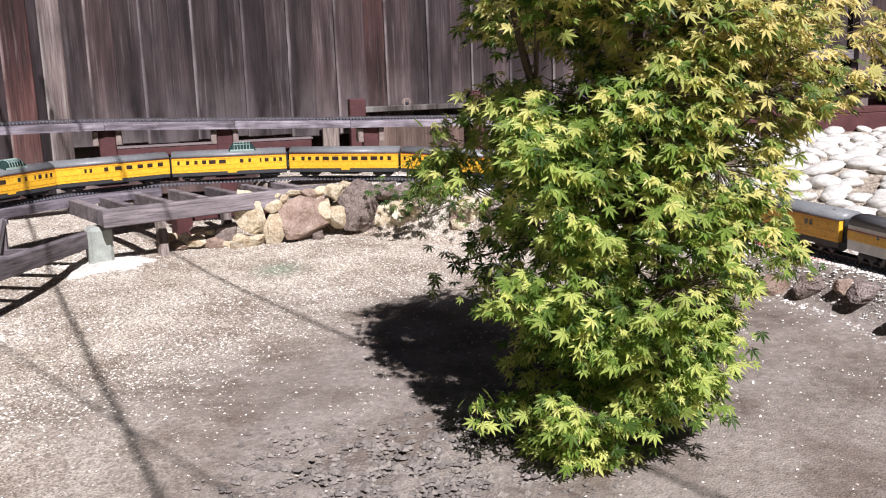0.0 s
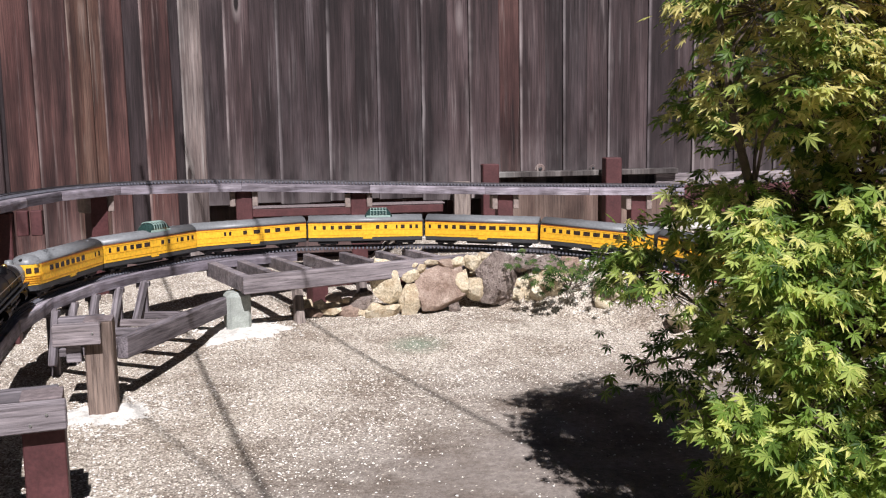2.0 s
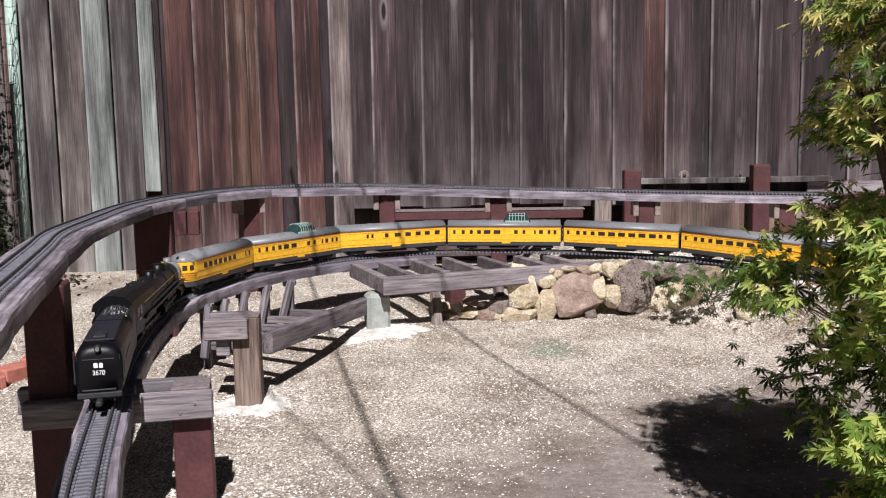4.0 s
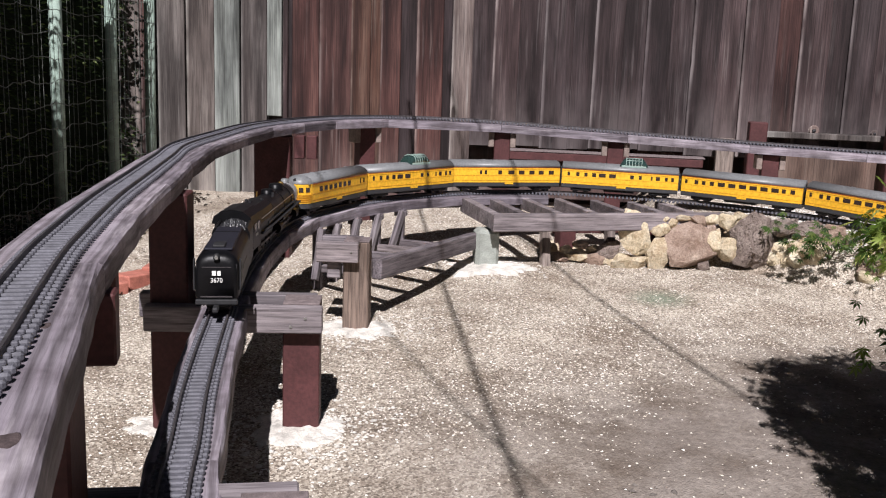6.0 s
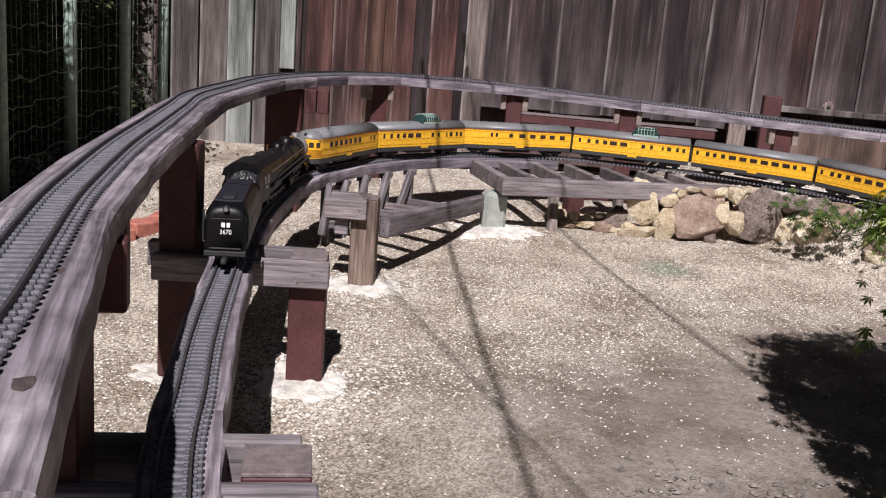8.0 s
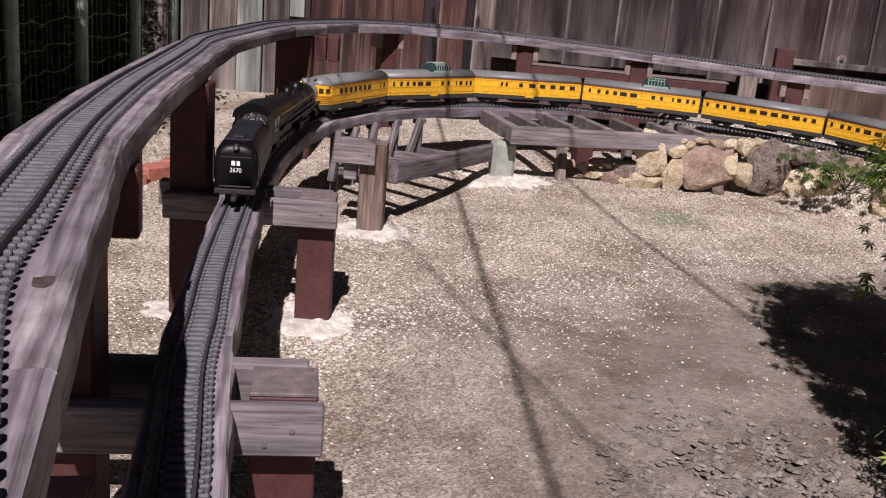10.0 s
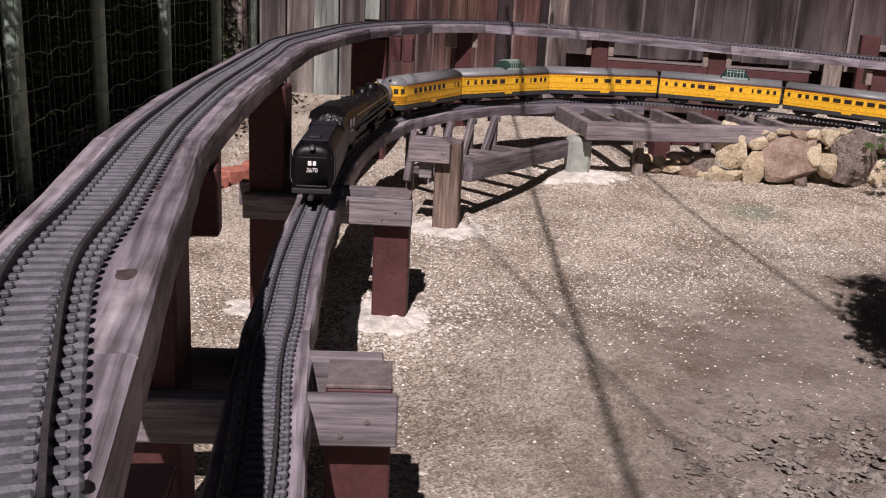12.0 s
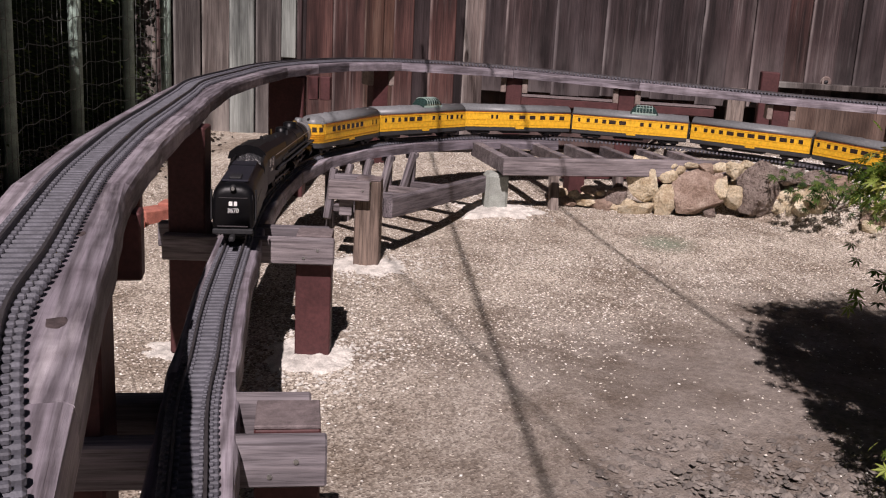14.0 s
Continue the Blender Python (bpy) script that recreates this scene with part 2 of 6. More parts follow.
def leaf_mat(name, stops, warm=None):
    m, nt, b = base_mat(name, 0.5, 0, 0.35)
    g = nt.nodes.new("ShaderNodeNewGeometry")
    c = ramp(nt, g.outputs["Random Per Island"], stops)
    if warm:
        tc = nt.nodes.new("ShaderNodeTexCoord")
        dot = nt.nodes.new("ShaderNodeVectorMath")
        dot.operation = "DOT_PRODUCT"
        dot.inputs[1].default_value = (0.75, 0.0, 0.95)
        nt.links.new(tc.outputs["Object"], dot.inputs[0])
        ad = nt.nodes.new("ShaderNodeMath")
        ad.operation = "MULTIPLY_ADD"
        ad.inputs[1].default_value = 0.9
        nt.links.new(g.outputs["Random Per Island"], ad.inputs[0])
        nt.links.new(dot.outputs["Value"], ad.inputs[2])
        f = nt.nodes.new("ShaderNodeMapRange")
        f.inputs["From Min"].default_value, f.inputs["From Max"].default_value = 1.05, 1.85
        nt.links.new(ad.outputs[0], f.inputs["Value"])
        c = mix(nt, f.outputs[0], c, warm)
    nt.links.new(c, b.inputs["Base Color"])
    tr = nt.nodes.new("ShaderNodeBsdfTranslucent")
    nt.links.new(c, tr.inputs[0])
    ms = nt.nodes.new("ShaderNodeMixShader")
    ms.inputs[0].default_value = 0.54
    nt.links.new(b.outputs[0], ms.inputs[1])
    nt.links.new(tr.outputs[0], ms.inputs[2])
    nt.links.new(ms.outputs[0], nt.nodes["Material Output"].inputs[0])
    return m


M_GROUND = ground_mat()
M_FENCE = fence_wood("weathered_brown_fence", (0.014, 0.0088, 0.0092), (0.033, 0.0225, 0.0232), (0.068, 0.053, 0.055))
M_FENCE_RED = fence_wood("weathered_red_fence", (0.015, 0.007, 0.0068), (0.042, 0.0195, 0.0175), (0.088, 0.047, 0.041), (0.20, 0.158, 0.148), 0.8, 0.6)
M_FENCE_OCHRE = fence_wood("weathered_ochre_fence", (0.022, 0.010, 0.008), (0.054, 0.027, 0.019), (0.105, 0.066, 0.050), (0.22, 0.175, 0.15), 0.8, 0.65)
M_FENCE_PALE = fence_wood("pale_fence_board", (0.075, 0.055, 0.050), (0.14, 0.115, 0.105), (0.22, 0.19, 0.175), (0.34, 0.31, 0.29), 0.7, 0.9)
M_FENCE_GREY = fence_wood("grey_fence", (0.036, 0.030, 0.028), (0.088, 0.078, 0.072), (0.19, 0.178, 0.164), (0.30, 0.29, 0.27), 0.7, 0.7)
M_FENCE_GREEN = fence_wood("pale_green_fence", (0.10, 0.112, 0.102), (0.21, 0.24, 0.22), (0.31, 0.35, 0.32), (0.42, 0.45, 0.42), 0.6, 0.7)
M_BROWN_PANEL = fence_wood("brown_panel", (0.045, 0.030, 0.024), (0.09, 0.062, 0.05), (0.14, 0.105, 0.085), (0.2, 0.165, 0.14), 0.3, 0.3)
M_DECK = deck_wood("sun_greyed_deck", [(0.125, 0.114, 0.128), (0.225, 0.208, 0.230), (0.355, 0.332, 0.358)], (0.54, 0.51, 0.535))
M_PROP = deck_wood("grey_prop", [(0.085, 0.075, 0.080), (0.15, 0.138, 0.145), (0.24, 0.225, 0.23)], (0.32, 0.30, 0.305), 2)
M_BROWN_POST = wood("brown_post", [(0.115, 0.086, 0.072), (0.150, 0.115, 0.098), (0.19, 0.150, 0.128)], axis=2, streak=0.08)
M_PALE_BLOCK = plain("pale_end_block", (0.25, 0.20, 0.178), 0.25, 40, 0.85, 0, 0.4, 0.2, 6.0)
M_STUB_TOP = plain("pink_sawn_top", (0.34, 0.20, 0.19), 0.25, 60, 0.85, 0, 0.4)
M_END = plain("sawn_end_grain", (0.19, 0.155, 0.155), 0.3, 70, 0.85, 0, 0.5, 0.2, 6.0)
M_TIMBER = wood("grey_timber", [(0.075, 0.066, 0.072), (0.18, 0.162, 0.174), (0.34, 0.312, 0.335)], axis=0, streak=0.3)
M_TIMBER_Z = wood("grey_upright_timber", [(0.12, 0.10, 0.09), (0.21, 0.18, 0.165), (0.32, 0.29, 0.27)], axis=2, streak=0.3)
M_REDWOOD = plain("red_stained_post", (0.080, 0.029, 0.0295), 0.22, 11, 0.62, 0, 0.25, 0.35, 6.0)
M_TIE = plain("tie_plastic", (0.108, 0.107, 0.126), 0.3, 60, 0.62, 0, 0.2, 0.4, 5.0)
M_RAIL = plain("rail_metal", (0.11, 0.10, 0.105), 0.3, 40, 0.5, 0.6, 0.1)
M_BLACK = plain("loco_black", (0.004, 0.004, 0.005), 0.3, 25, 0.40, 0.0, 0.05, 0.22)
M_BLACK2 = plain("underframe_black", (0.02, 0.02, 0.022), 0.4, 40, 0.6)
M_SILVER = plain("smokebox_silver", (0.5, 0.5, 0.5), 0.15, 30, 0.4, 0.6)
M_COAL = island_mat("coal", [(0, (0.008, 0.008, 0.009)), (0.9, (0.03, 0.03, 0.033)), (1.0, (0.12, 0.12, 0.125))], 0.35, 0.6)
M_YELLOW = plain("car_yellow", (0.85, 0.465, 0.028), 0.07, 12, 0.34, 0, 0.03, 0.5)
M_ROOF = plain("car_roof_grey", (0.17, 0.175, 0.18), 0.1, 14, 0.42, 0, 0.03)
M_STRIPE = plain("red_stripe", (0.42, 0.10, 0.03), 0.1, 14, 0.45, 0, 0)
M_WINDOW = plain("dark_window", (0.035, 0.022, 0.018), 0.2, 30, 0.12, 0, 0, 0.7)
M_GREEN_FRAME = plain("dome_frame", (0.30, 0.40, 0.36), 0.15, 20, 0.5)
M_WHITE = plain("white_letter", (0.8, 0.8, 0.78), 0.04, 20, 0.6, 0, 0)
M_BRASS = plain("brass", (0.65, 0.42, 0.12), 0.1, 20, 0.3, 0.9, 0)
M_CEMENT = plain("cement", (0.60, 0.57, 0.52), 0.30, 22, 0.95, 0, 0.7)
M_BRICK = plain("red_brick", (0.42, 0.16, 0.12), 0.25, 30, 0.9, 0, 0.5, 0.2, 4.0)
M_STEEL = plain("screw_steel", (0.6, 0.6, 0.58), 0.1, 40, 0.35, 0.9, 0)
M_WIRE = plain("fence_wire", (0.20, 0.215, 0.20), 0.2, 40, 0.5, 0.5, 0)
M_TPOST = plain("pale_green_post", (0.33, 0.43, 0.37), 0.25, 22, 0.7, 0, 0.2)
M_CABLE = plain("cable_black", (0.02, 0.02, 0.02), 0.2, 20, 0.6)
M_ROCK_TAN = rock_mat("tan_rock", (0.44, 0.34, 0.21), (0.70, 0.60, 0.43), (0.82, 0.76, 0.61))
M_ROCK_GREY = rock_mat("grey_lava_rock", (0.20, 0.16, 0.142), (0.32, 0.265, 0.24), (0.44, 0.375, 0.34), 34, True)
M_ROCK_PINK = rock_mat("brown_rock", (0.25, 0.18, 0.14), (0.40, 0.30, 0.245), (0.52, 0.42, 0.35))
M_COBBLE = island_mat("white_cobble", [(0, (0.42, 0.40, 0.37)), (0.5, (0.60, 0.58, 0.54)), (1, (0.72, 0.70, 0.66))], 0.75, 0.3, True, 30)
M_PEBBLE = island_mat("gravel_pebble", [(0, (0.12, 0.10, 0.085)), (0.35, (0.40, 0.35, 0.29)), (0.7, (0.70, 0.64, 0.55)), (1, (0.90, 0.88, 0.83))], 0.9, 0.2, False)
M_CLOD = island_mat("soil_clod", [(0, (0.13, 0.115, 0.105)), (1, (0.26, 0.23, 0.205))], 0.95, 0.1)
M_BARK = plain("maple_bark", (0.10, 0.075, 0.055), 0.4, 30, 0.85, 0, 0.5)
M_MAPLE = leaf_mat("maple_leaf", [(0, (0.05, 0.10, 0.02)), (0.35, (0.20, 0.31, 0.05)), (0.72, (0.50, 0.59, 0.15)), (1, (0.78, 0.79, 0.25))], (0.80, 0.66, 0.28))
# darker copy of the maple greens, with shade put into the leaf colour
M_MAPLE_SHADE = leaf_mat("maple_leaf_painted_shade", [(0, (0.03, 0.06, 0.02)), (0.6, (0.07, 0.13, 0.03)), (1, (0.16, 0.22, 0.05))])
M_HEDGE = leaf_mat("hedge_leaf", [(0, (0.012, 0.022, 0.008)), (0.6, (0.034, 0.062, 0.017)), (0.9, (0.075, 0.115, 0.032)), (1, (0.26, 0.32, 0.10))])


# ---- building helpers ----
def link(name, bm, material, parent=None, label="", smooth=False):
    me = bpy.data.meshes.new(name)
    bm.to_mesh(me)
    bm.free()
    me.materials.append(material)
    if smooth:
        for p in me.polygons:
            p.use_smooth = True
    ob = new(name, me)
    if parent:
        ob.parent = parent
    return tagged(ob, label)


def part(name, bm, material, parent, label="", smooth=False):
    return link(name, bm, material, parent, label, smooth)


def thing(name, m, label, category, group="", kind=""):
    ob = new(name)
    ob.matrix_world = m
    return tagged(ob, label, category, group, kind)


def box(sx, sy, sz, c=(0, 0, 0), bevel=0.0, rot=None, bm=None):
    """A box of the given size round c, its edges bevelled."""
    tmp = bmesh.new()
    bmesh.ops.create_cube(tmp, size=1.0, matrix=Matrix.Diagonal((sx, sy, sz, 1)))
    if bevel:
        bmesh.ops.bevel(tmp, geom=tmp.edges[:], offset=bevel, segments=1, affect="EDGES")
    m = Matrix.Translation(c) @ (rot if rot else Matrix())
    bmesh.ops.transform(tmp, matrix=m, verts=tmp.verts[:])
    return join(tmp, bm)


def join(tmp, bm):
    if bm is None:
        return tmp
    vs = [bm.verts.new(v.co) for v in tmp.verts]
    tmp.verts.index_update()
    for f in tmp.faces:
        bm.faces.new([vs[v.index] for v in f.verts])
    tmp.free()
    return bm


def tube(p, q, r, n=10, r2=None, bm=None):
    """A capped rod from p to q."""
    p, q = Vector(p), Vector(q)
    tmp = bmesh.new()
    bmesh.ops.create_cone(tmp, cap_ends=True, segments=n, radius1=r, radius2=r if r2 is None else r2, depth=(q - p).length)
    m = Matrix.Translation((p + q) / 2) @ (q - p).to_track_quat("Z", "Y").to_matrix().to_4x4()
    bmesh.ops.transform(tmp, matrix=m, verts=tmp.verts[:])
    return join(tmp, bm)


def sweep(points, profile, bm=None, up=Vector((0, 0, 1))):
    """A closed profile (across, up) carried along points."""
    bm = bm or bmesh.new()
    rings = []
    for i, p in enumerate(points):
        a, b = points[max(0, i - 1)], points[min(len(points) - 1, i + 1)]
        d = (Vector(b) - Vector(a)).normalized()
        side = d.cross(up).normalized()
        u = side.cross(d)
        rings.append([bm.verts.new(Vector(p) + side * x + u * y) for x, y in profile])
    n = len(profile)
    for r, q in zip(rings, rings[1:]):
        for k in range(n):
            bm.faces.new((r[k], r[(k + 1) % n], q[(k + 1) % n], q[k]))
    bm.faces.new(rings[0][::-1])
    bm.faces.new(rings[-1])
    return bm


def spline(pts, step=0.02):
    """Points at even steps along a smooth curve through pts."""
    P = [Vector(p) for p in pts]
    P = [P[0] * 2 - P[1]] + P + [P[-1] * 2 - P[-2]]
    out = []
    for i in range(1, len(P) - 2):
        for k in range(24):
            t = k / 24
            out.append(0.5 * ((2 * P[i]) + (P[i + 1] - P[i - 1]) * t + (2 * P[i - 1] - 5 * P[i] + 4 * P[i + 1] - P[i + 2]) * t * t
                              + (3 * P[i] - P[i - 1] - 3 * P[i + 1] + P[i + 2]) * t ** 3))
    out.append(P[-2])
    res, acc = [out[0]], 0.0
    for a, b in zip(out, out[1:]):
        L = (b - a).length
        while acc + L >= step:
            f = (step - acc) / L
            a = a.lerp(b, f)
            res.append(a.copy())
            L = (b - a).length
            acc = 0.0
        acc += L
    return res


def along(curve, s, step=0.02):
    """Place and heading at s metres along a curve from spline()."""
    i = max(0, min(len(curve) - 2, int(s / step)))
    p = curve[i].lerp(curve[i + 1], s / step - i)
    d = (curve[min(i + 2, len(curve) - 1)] - curve[max(i - 1, 0)]).normalized()
    return p, d


def rock_bm(sx, sy, sz, seed, rough=0.22, sub=3):
    bm = bmesh.new()
    bmesh.ops.create_icosphere(bm, subdivisions=sub, radius=1.0)
    off = Vector((seed * 3.1, seed * 1.7, seed * 5.3))
    rg = random.Random(seed)
    cuts = [(Vector((rg.gauss(0, 1), rg.gauss(0, 1), rg.gauss(0, 1))).normalized(), rg.uniform(0.58, 0.84)) for q in range(22)]
    for v in bm.verts:
        n = v.co.normalized()
        k = 1 + rough * noise.noise(n * 1.3 + off) * 1.6 + rough * 0.5 * noise.noise(n * 3.6 + off) + rough * 0.2 * noise.noise(n * 9 + off)
        co = n * k
        for a, lim in cuts:
            d = co.dot(a) - lim
            if d > 0:
                co -= a * d * 0.97
        co *= 1 + rough * (0.22 * noise.noise(n * 5 + off) + 0.16 * noise.noise(n * 12 + off))
        v.co = Vector((co.x * sx, co.y * sy, co.z * sz))
    return bm


def from_arrays(name, verts, faces, material, parent=None, smooth=False):
    me = bpy.data.meshes.new(name)
    me.from_pydata(verts, [], faces)
    me.materials.append(material)
    if smooth:
        for p in me.polygons:
            p.use_smooth = True
    ob = new(name, me)
    if parent:
        ob.parent = parent
    return ob


# ---- the two lines of track ----
UPPER = spline([(0.655, -2.38, 0.622), (0.51, -2.165, 0.622), (0.373, -1.952, 0.622), (0.302, -1.845, 0.622), (0.170, -1.629, 0.622), (0.090, -1.437, 0.622), (0.002, -1.23, 0.622), (-0.080, -1.031, 0.622), (-0.142, -0.86, 0.622),
                (-0.256, -0.523, 0.622), (-0.36, -0.173, 0.622), (-0.479, 0.227, 0.622), (-0.583, 0.577, 0.622), (-0.66, 1.05, 0.620), (-0.745, 1.65, 0.615),
                (-0.74, 2.25, 0.608), (-0.64, 2.80, 0.600), (-0.40, 3.12, 0.595), (0.0, 3.25, 0.588), (0.50, 3.28, 0.570), (1.10, 3.28, 0.545), (1.8, 3.27, 0.52),
                (2.6, 3.22, 0.50)])
DECK_LINE = spline([(0.568, -2.464, 0.622), (0.414, -2.134, 0.622), (0.273, -1.833, 0.622), (0.136, -1.533, 0.622), (0.024, -1.282, 0.622), (-0.086, -1.031, 0.622), (-0.152, -0.873, 0.622), (-0.256, -0.523, 0.622), (-0.36, -0.173, 0.622), (-0.479, 0.227, 0.622), (-0.583, 0.577, 0.622), (-0.66, 1.05, 0.620), (-0.745, 1.65, 0.615),
                (-0.74, 2.25, 0.608), (-0.64, 2.80, 0.600), (-0.40, 3.12, 0.595), (0.0, 3.25, 0.588), (0.50, 3.28, 0.570), (1.10, 3.28, 0.545), (1.8, 3.27, 0.52),
                (2.6, 3.22, 0.50)])
LOWER = spline([(0.41, -2.0, 0.335), (0.273, -1.5, 0.333), (0.123, -1.11, 0.330), (0.061, -0.92, 0.328), (-0.024, -0.67, 0.325), (-0.135, -0.30, 0.322), (-0.29, 0.25, 0.312),
                (-0.40, 0.80, 0.302), (-0.45, 1.30, 0.292), (-0.40, 1.72, 0.285), (-0.20, 2.18, 0.280), (0.22, 2.60, 0.275), (0.81, 2.70, 0.270),
                (1.43, 2.56, 0.262), (1.97, 2.18, 0.246), (2.40, 1.70, 0.190), (2.70, 1.22, 0.138), (2.79, 0.87, 0.124), (2.83, 0.29, 0.116), (2.82, -0.30, 0.112), (2.72, -0.90, 0.11)])
LOW2 = np.array([(p.x, p.y) for p in LOWER])


def smooth01(a, b, x):
    t = np.clip((np.asarray(x, float) - a) / (b - a), 0, 1)
    return t * t * (3 - 2 * t)


def height(x, y):
    """The ground's height: a flat bed, a terrace that carries the lower track at the back, and a cobbled bank beyond."""
    x, y = np.asarray(x, float), np.asarray(y, float)
    d2 = (x[..., None] - LOW2[::4, 0]) ** 2 + (y[..., None] - LOW2[::4, 1]) ** 2
    d = np.sqrt(d2.min(-1))
    inside = np.zeros(x.shape, bool)
    ring = np.concatenate([LOW2[::10], [(2.62, -6.0), (0.42, -6.0)]])
    for (ax, ay), (bx, by) in zip(ring, np.roll(ring, -1, 0)):
        if ay != by:
            inside ^= ((ay > y) != (by > y)) & (x < (bx - ax) * (y - ay) / (by - ay) + ax)
    rim = 0.40 - 0.17 * smooth01(2.2, 2.6, x)
    drop = np.where(inside, 1 - smooth01(0.11, 1.0, 0.11 + 0.89 * (d - 0.11) / (rim - 0.11)), 1.0)
    terr = (0.243 - 0.135 * smooth01(1.9, 2.85, x)) * smooth01(0.80, 1.15, x) * drop
    back = 0.05 * smooth01(1.2, 3.0, y)
    bank = np.where(inside, 0, 1.0) * smooth01(0.2, 1.7, d) * smooth01(2.2, 3.0, x) * 0.15
    wob = 0.006 * np.sin(x * 5.1 + 1.3 * np.sin(y * 3.7)) + 0.005 * np.sin(y * 6.3 + x * 2.2)
    return np.maximum(terr, back) + bank + wob


def hz(x, y):
    return float(height(np.array([x]), np.array([y]))[0])


def build_ground():
    xs = np.concatenate([np.linspace(-60, -4, 8), np.linspace(-3.8, 5.8, 240), np.linspace(6, 60, 8)])
    ys = np.concatenate([np.linspace(-60, -4, 8), np.linspace(-3.5, 4.6, 210), np.linspace(5, 60, 8)])
    X, Y = np.meshgrid(xs, ys)
    Z = np.where((np.abs(X) < 6) & (Y < 5) & (Y > -4), height(X, Y), 0.0)
    # crumbled, dug-over soil in front
    dig = np.exp(-(((X - 1.05) / 0.34) ** 2 + ((Y + 0.52) / 0.30) ** 2))
    Z = Z + dig * 0.018 * (np.sin(X * 61 + 3 * np.sin(Y * 23)) * np.sin(Y * 57 + 2 * np.sin(X * 31)))
    n, m = X.shape
    V = np.stack([X, Y, Z], -1).reshape(-1, 3).tolist()
    F = [(i * m + j, i * m + j + 1, (i + 1) * m + j + 1, (i + 1) * m + j) for i in range(n - 1) for j in range(m - 1)]
    g = from_arrays("ground", V, F, M_GROUND, smooth=True)
    tagged(g, "pale gravel and bare grey soil ground", "ground", kind="structure")


build_ground()


# ---- fences ----
def board_bm(w, h, t):
    return box(w, t, h, (0, 0, h / 2), 0.004)


BOARD_EDGES = [-1.25, -1.045, -0.826, -0.719, -0.64, -0.53, -0.413, -0.262, -0.195, -0.084, 0.055, 0.196, 0.36, 0.52, 0.658, 0.815, 0.958, 1.087, 1.228,
               1.374, 1.529, 1.703, 1.845, 1.992, 2.116, 2.258, 2.401, 2.526, 2.66, 2.82]
BOARD_WOOD = "RROORBRBPBBBBBBBBBBBBRBBBBBBB"


def fence():
    f = thing("fence_back", pose(0, 3.80, 0), "weathered reddish-brown vertical board fence, worn edges painted pale as if sunlit", "fence", kind="structure")
    rng = random.Random(4)
    wood_of = {"R": M_FENCE_RED, "O": M_FENCE_OCHRE, "B": M_FENCE, "P": M_FENCE_PALE}
    edges = BOARD_EDGES[:]
    while edges[-1] < 6.9:
        edges.append(edges[-1] + rng.uniform(0.13, 0.17))
    for i, (a, b) in enumerate(zip(edges, edges[1:])):
        w = b - a
        mat = wood_of[BOARD_WOOD[i]] if i < len(BOARD_WOOD) else M_FENCE
        low = 0.02 if a < -0.1 else 0.42 + rng.uniform(-0.012, 0.012)
        board = part("board", board_bm(w + 0.014, 2.3 - low, 0.02), mat, f)
        board.location = ((a + b) / 2, (0.013 if i % 2 else -0.009) + rng.uniform(-0.002, 0.002), low)
        board.rotation_euler = (0, radians(rng.uniform(-0.3, 0.3)), radians(rng.uniform(-1.5, 1.5)))
    for x, z, r in ((1.96, 0.593, 0.017), (2.30, 0.590, 0.012)):
        kn = part("knot", tube((x, -0.031, z), (x, -0.018, z), r * 1.5, 18, r * 1.9), M_FENCE_PALE, f, "pale ring round a knot hole")
        part("hole", rock_bm(r, 0.012, r * 0.9, 5, 0.2, 2), M_BLACK2, kn).location = (x, -0.029, z)
    part("kickboard", box(1.9, 0.03, 0.46, (0.80, 0.24, 0.22), 0.004), M_FENCE_RED, f, "dark red kickboard")
    part("bottom_beam", box(1.16, 0.12, 0.05, (0.74, -0.15, 0.382), 0.005), M_REDWOOD, f, "dark red bottom beam")
    part("beam_cap", box(1.18, 0.125, 0.008, (0.74, -0.15, 0.412), 0.002), M_END, f, "greyed top of the beam")
    part("fence_post", box(0.10, 0.06, 0.34, (1.45, -0.10, 0.36), 0.005), M_TIMBER_Z, f)
    part("brown_panel", box(1.05, 0.03, 0.30, (2.26, -0.09, 0.335), 0.004), M_BROWN_PANEL, f, "bare brown panel")
    part("rail", box(1.16, 0.09, 0.035, (2.25, -0.06, 0.563), 0.004), M_FENCE_GREY, f)
    part("rail", box(4.2, 0.05, 0.09, (4.8, -0.03, 0.50), 0.004), M_TIMBER, f)
    part("kickboard", box(4.2, 0.03, 0.50, (4.8, -0.045, 0.22), 0.004), M_REDWOOD, f, "dark red kickboard")
    for x, z in ((1.61, 0.638), (2.37, 0.660)):
        part("rail_block", box(0.10, 0.09, z - 0.06, (x, -0.19, (z + 0.06) / 2), 0.005), M_REDWOOD, f, "dark red block standing before the rail")


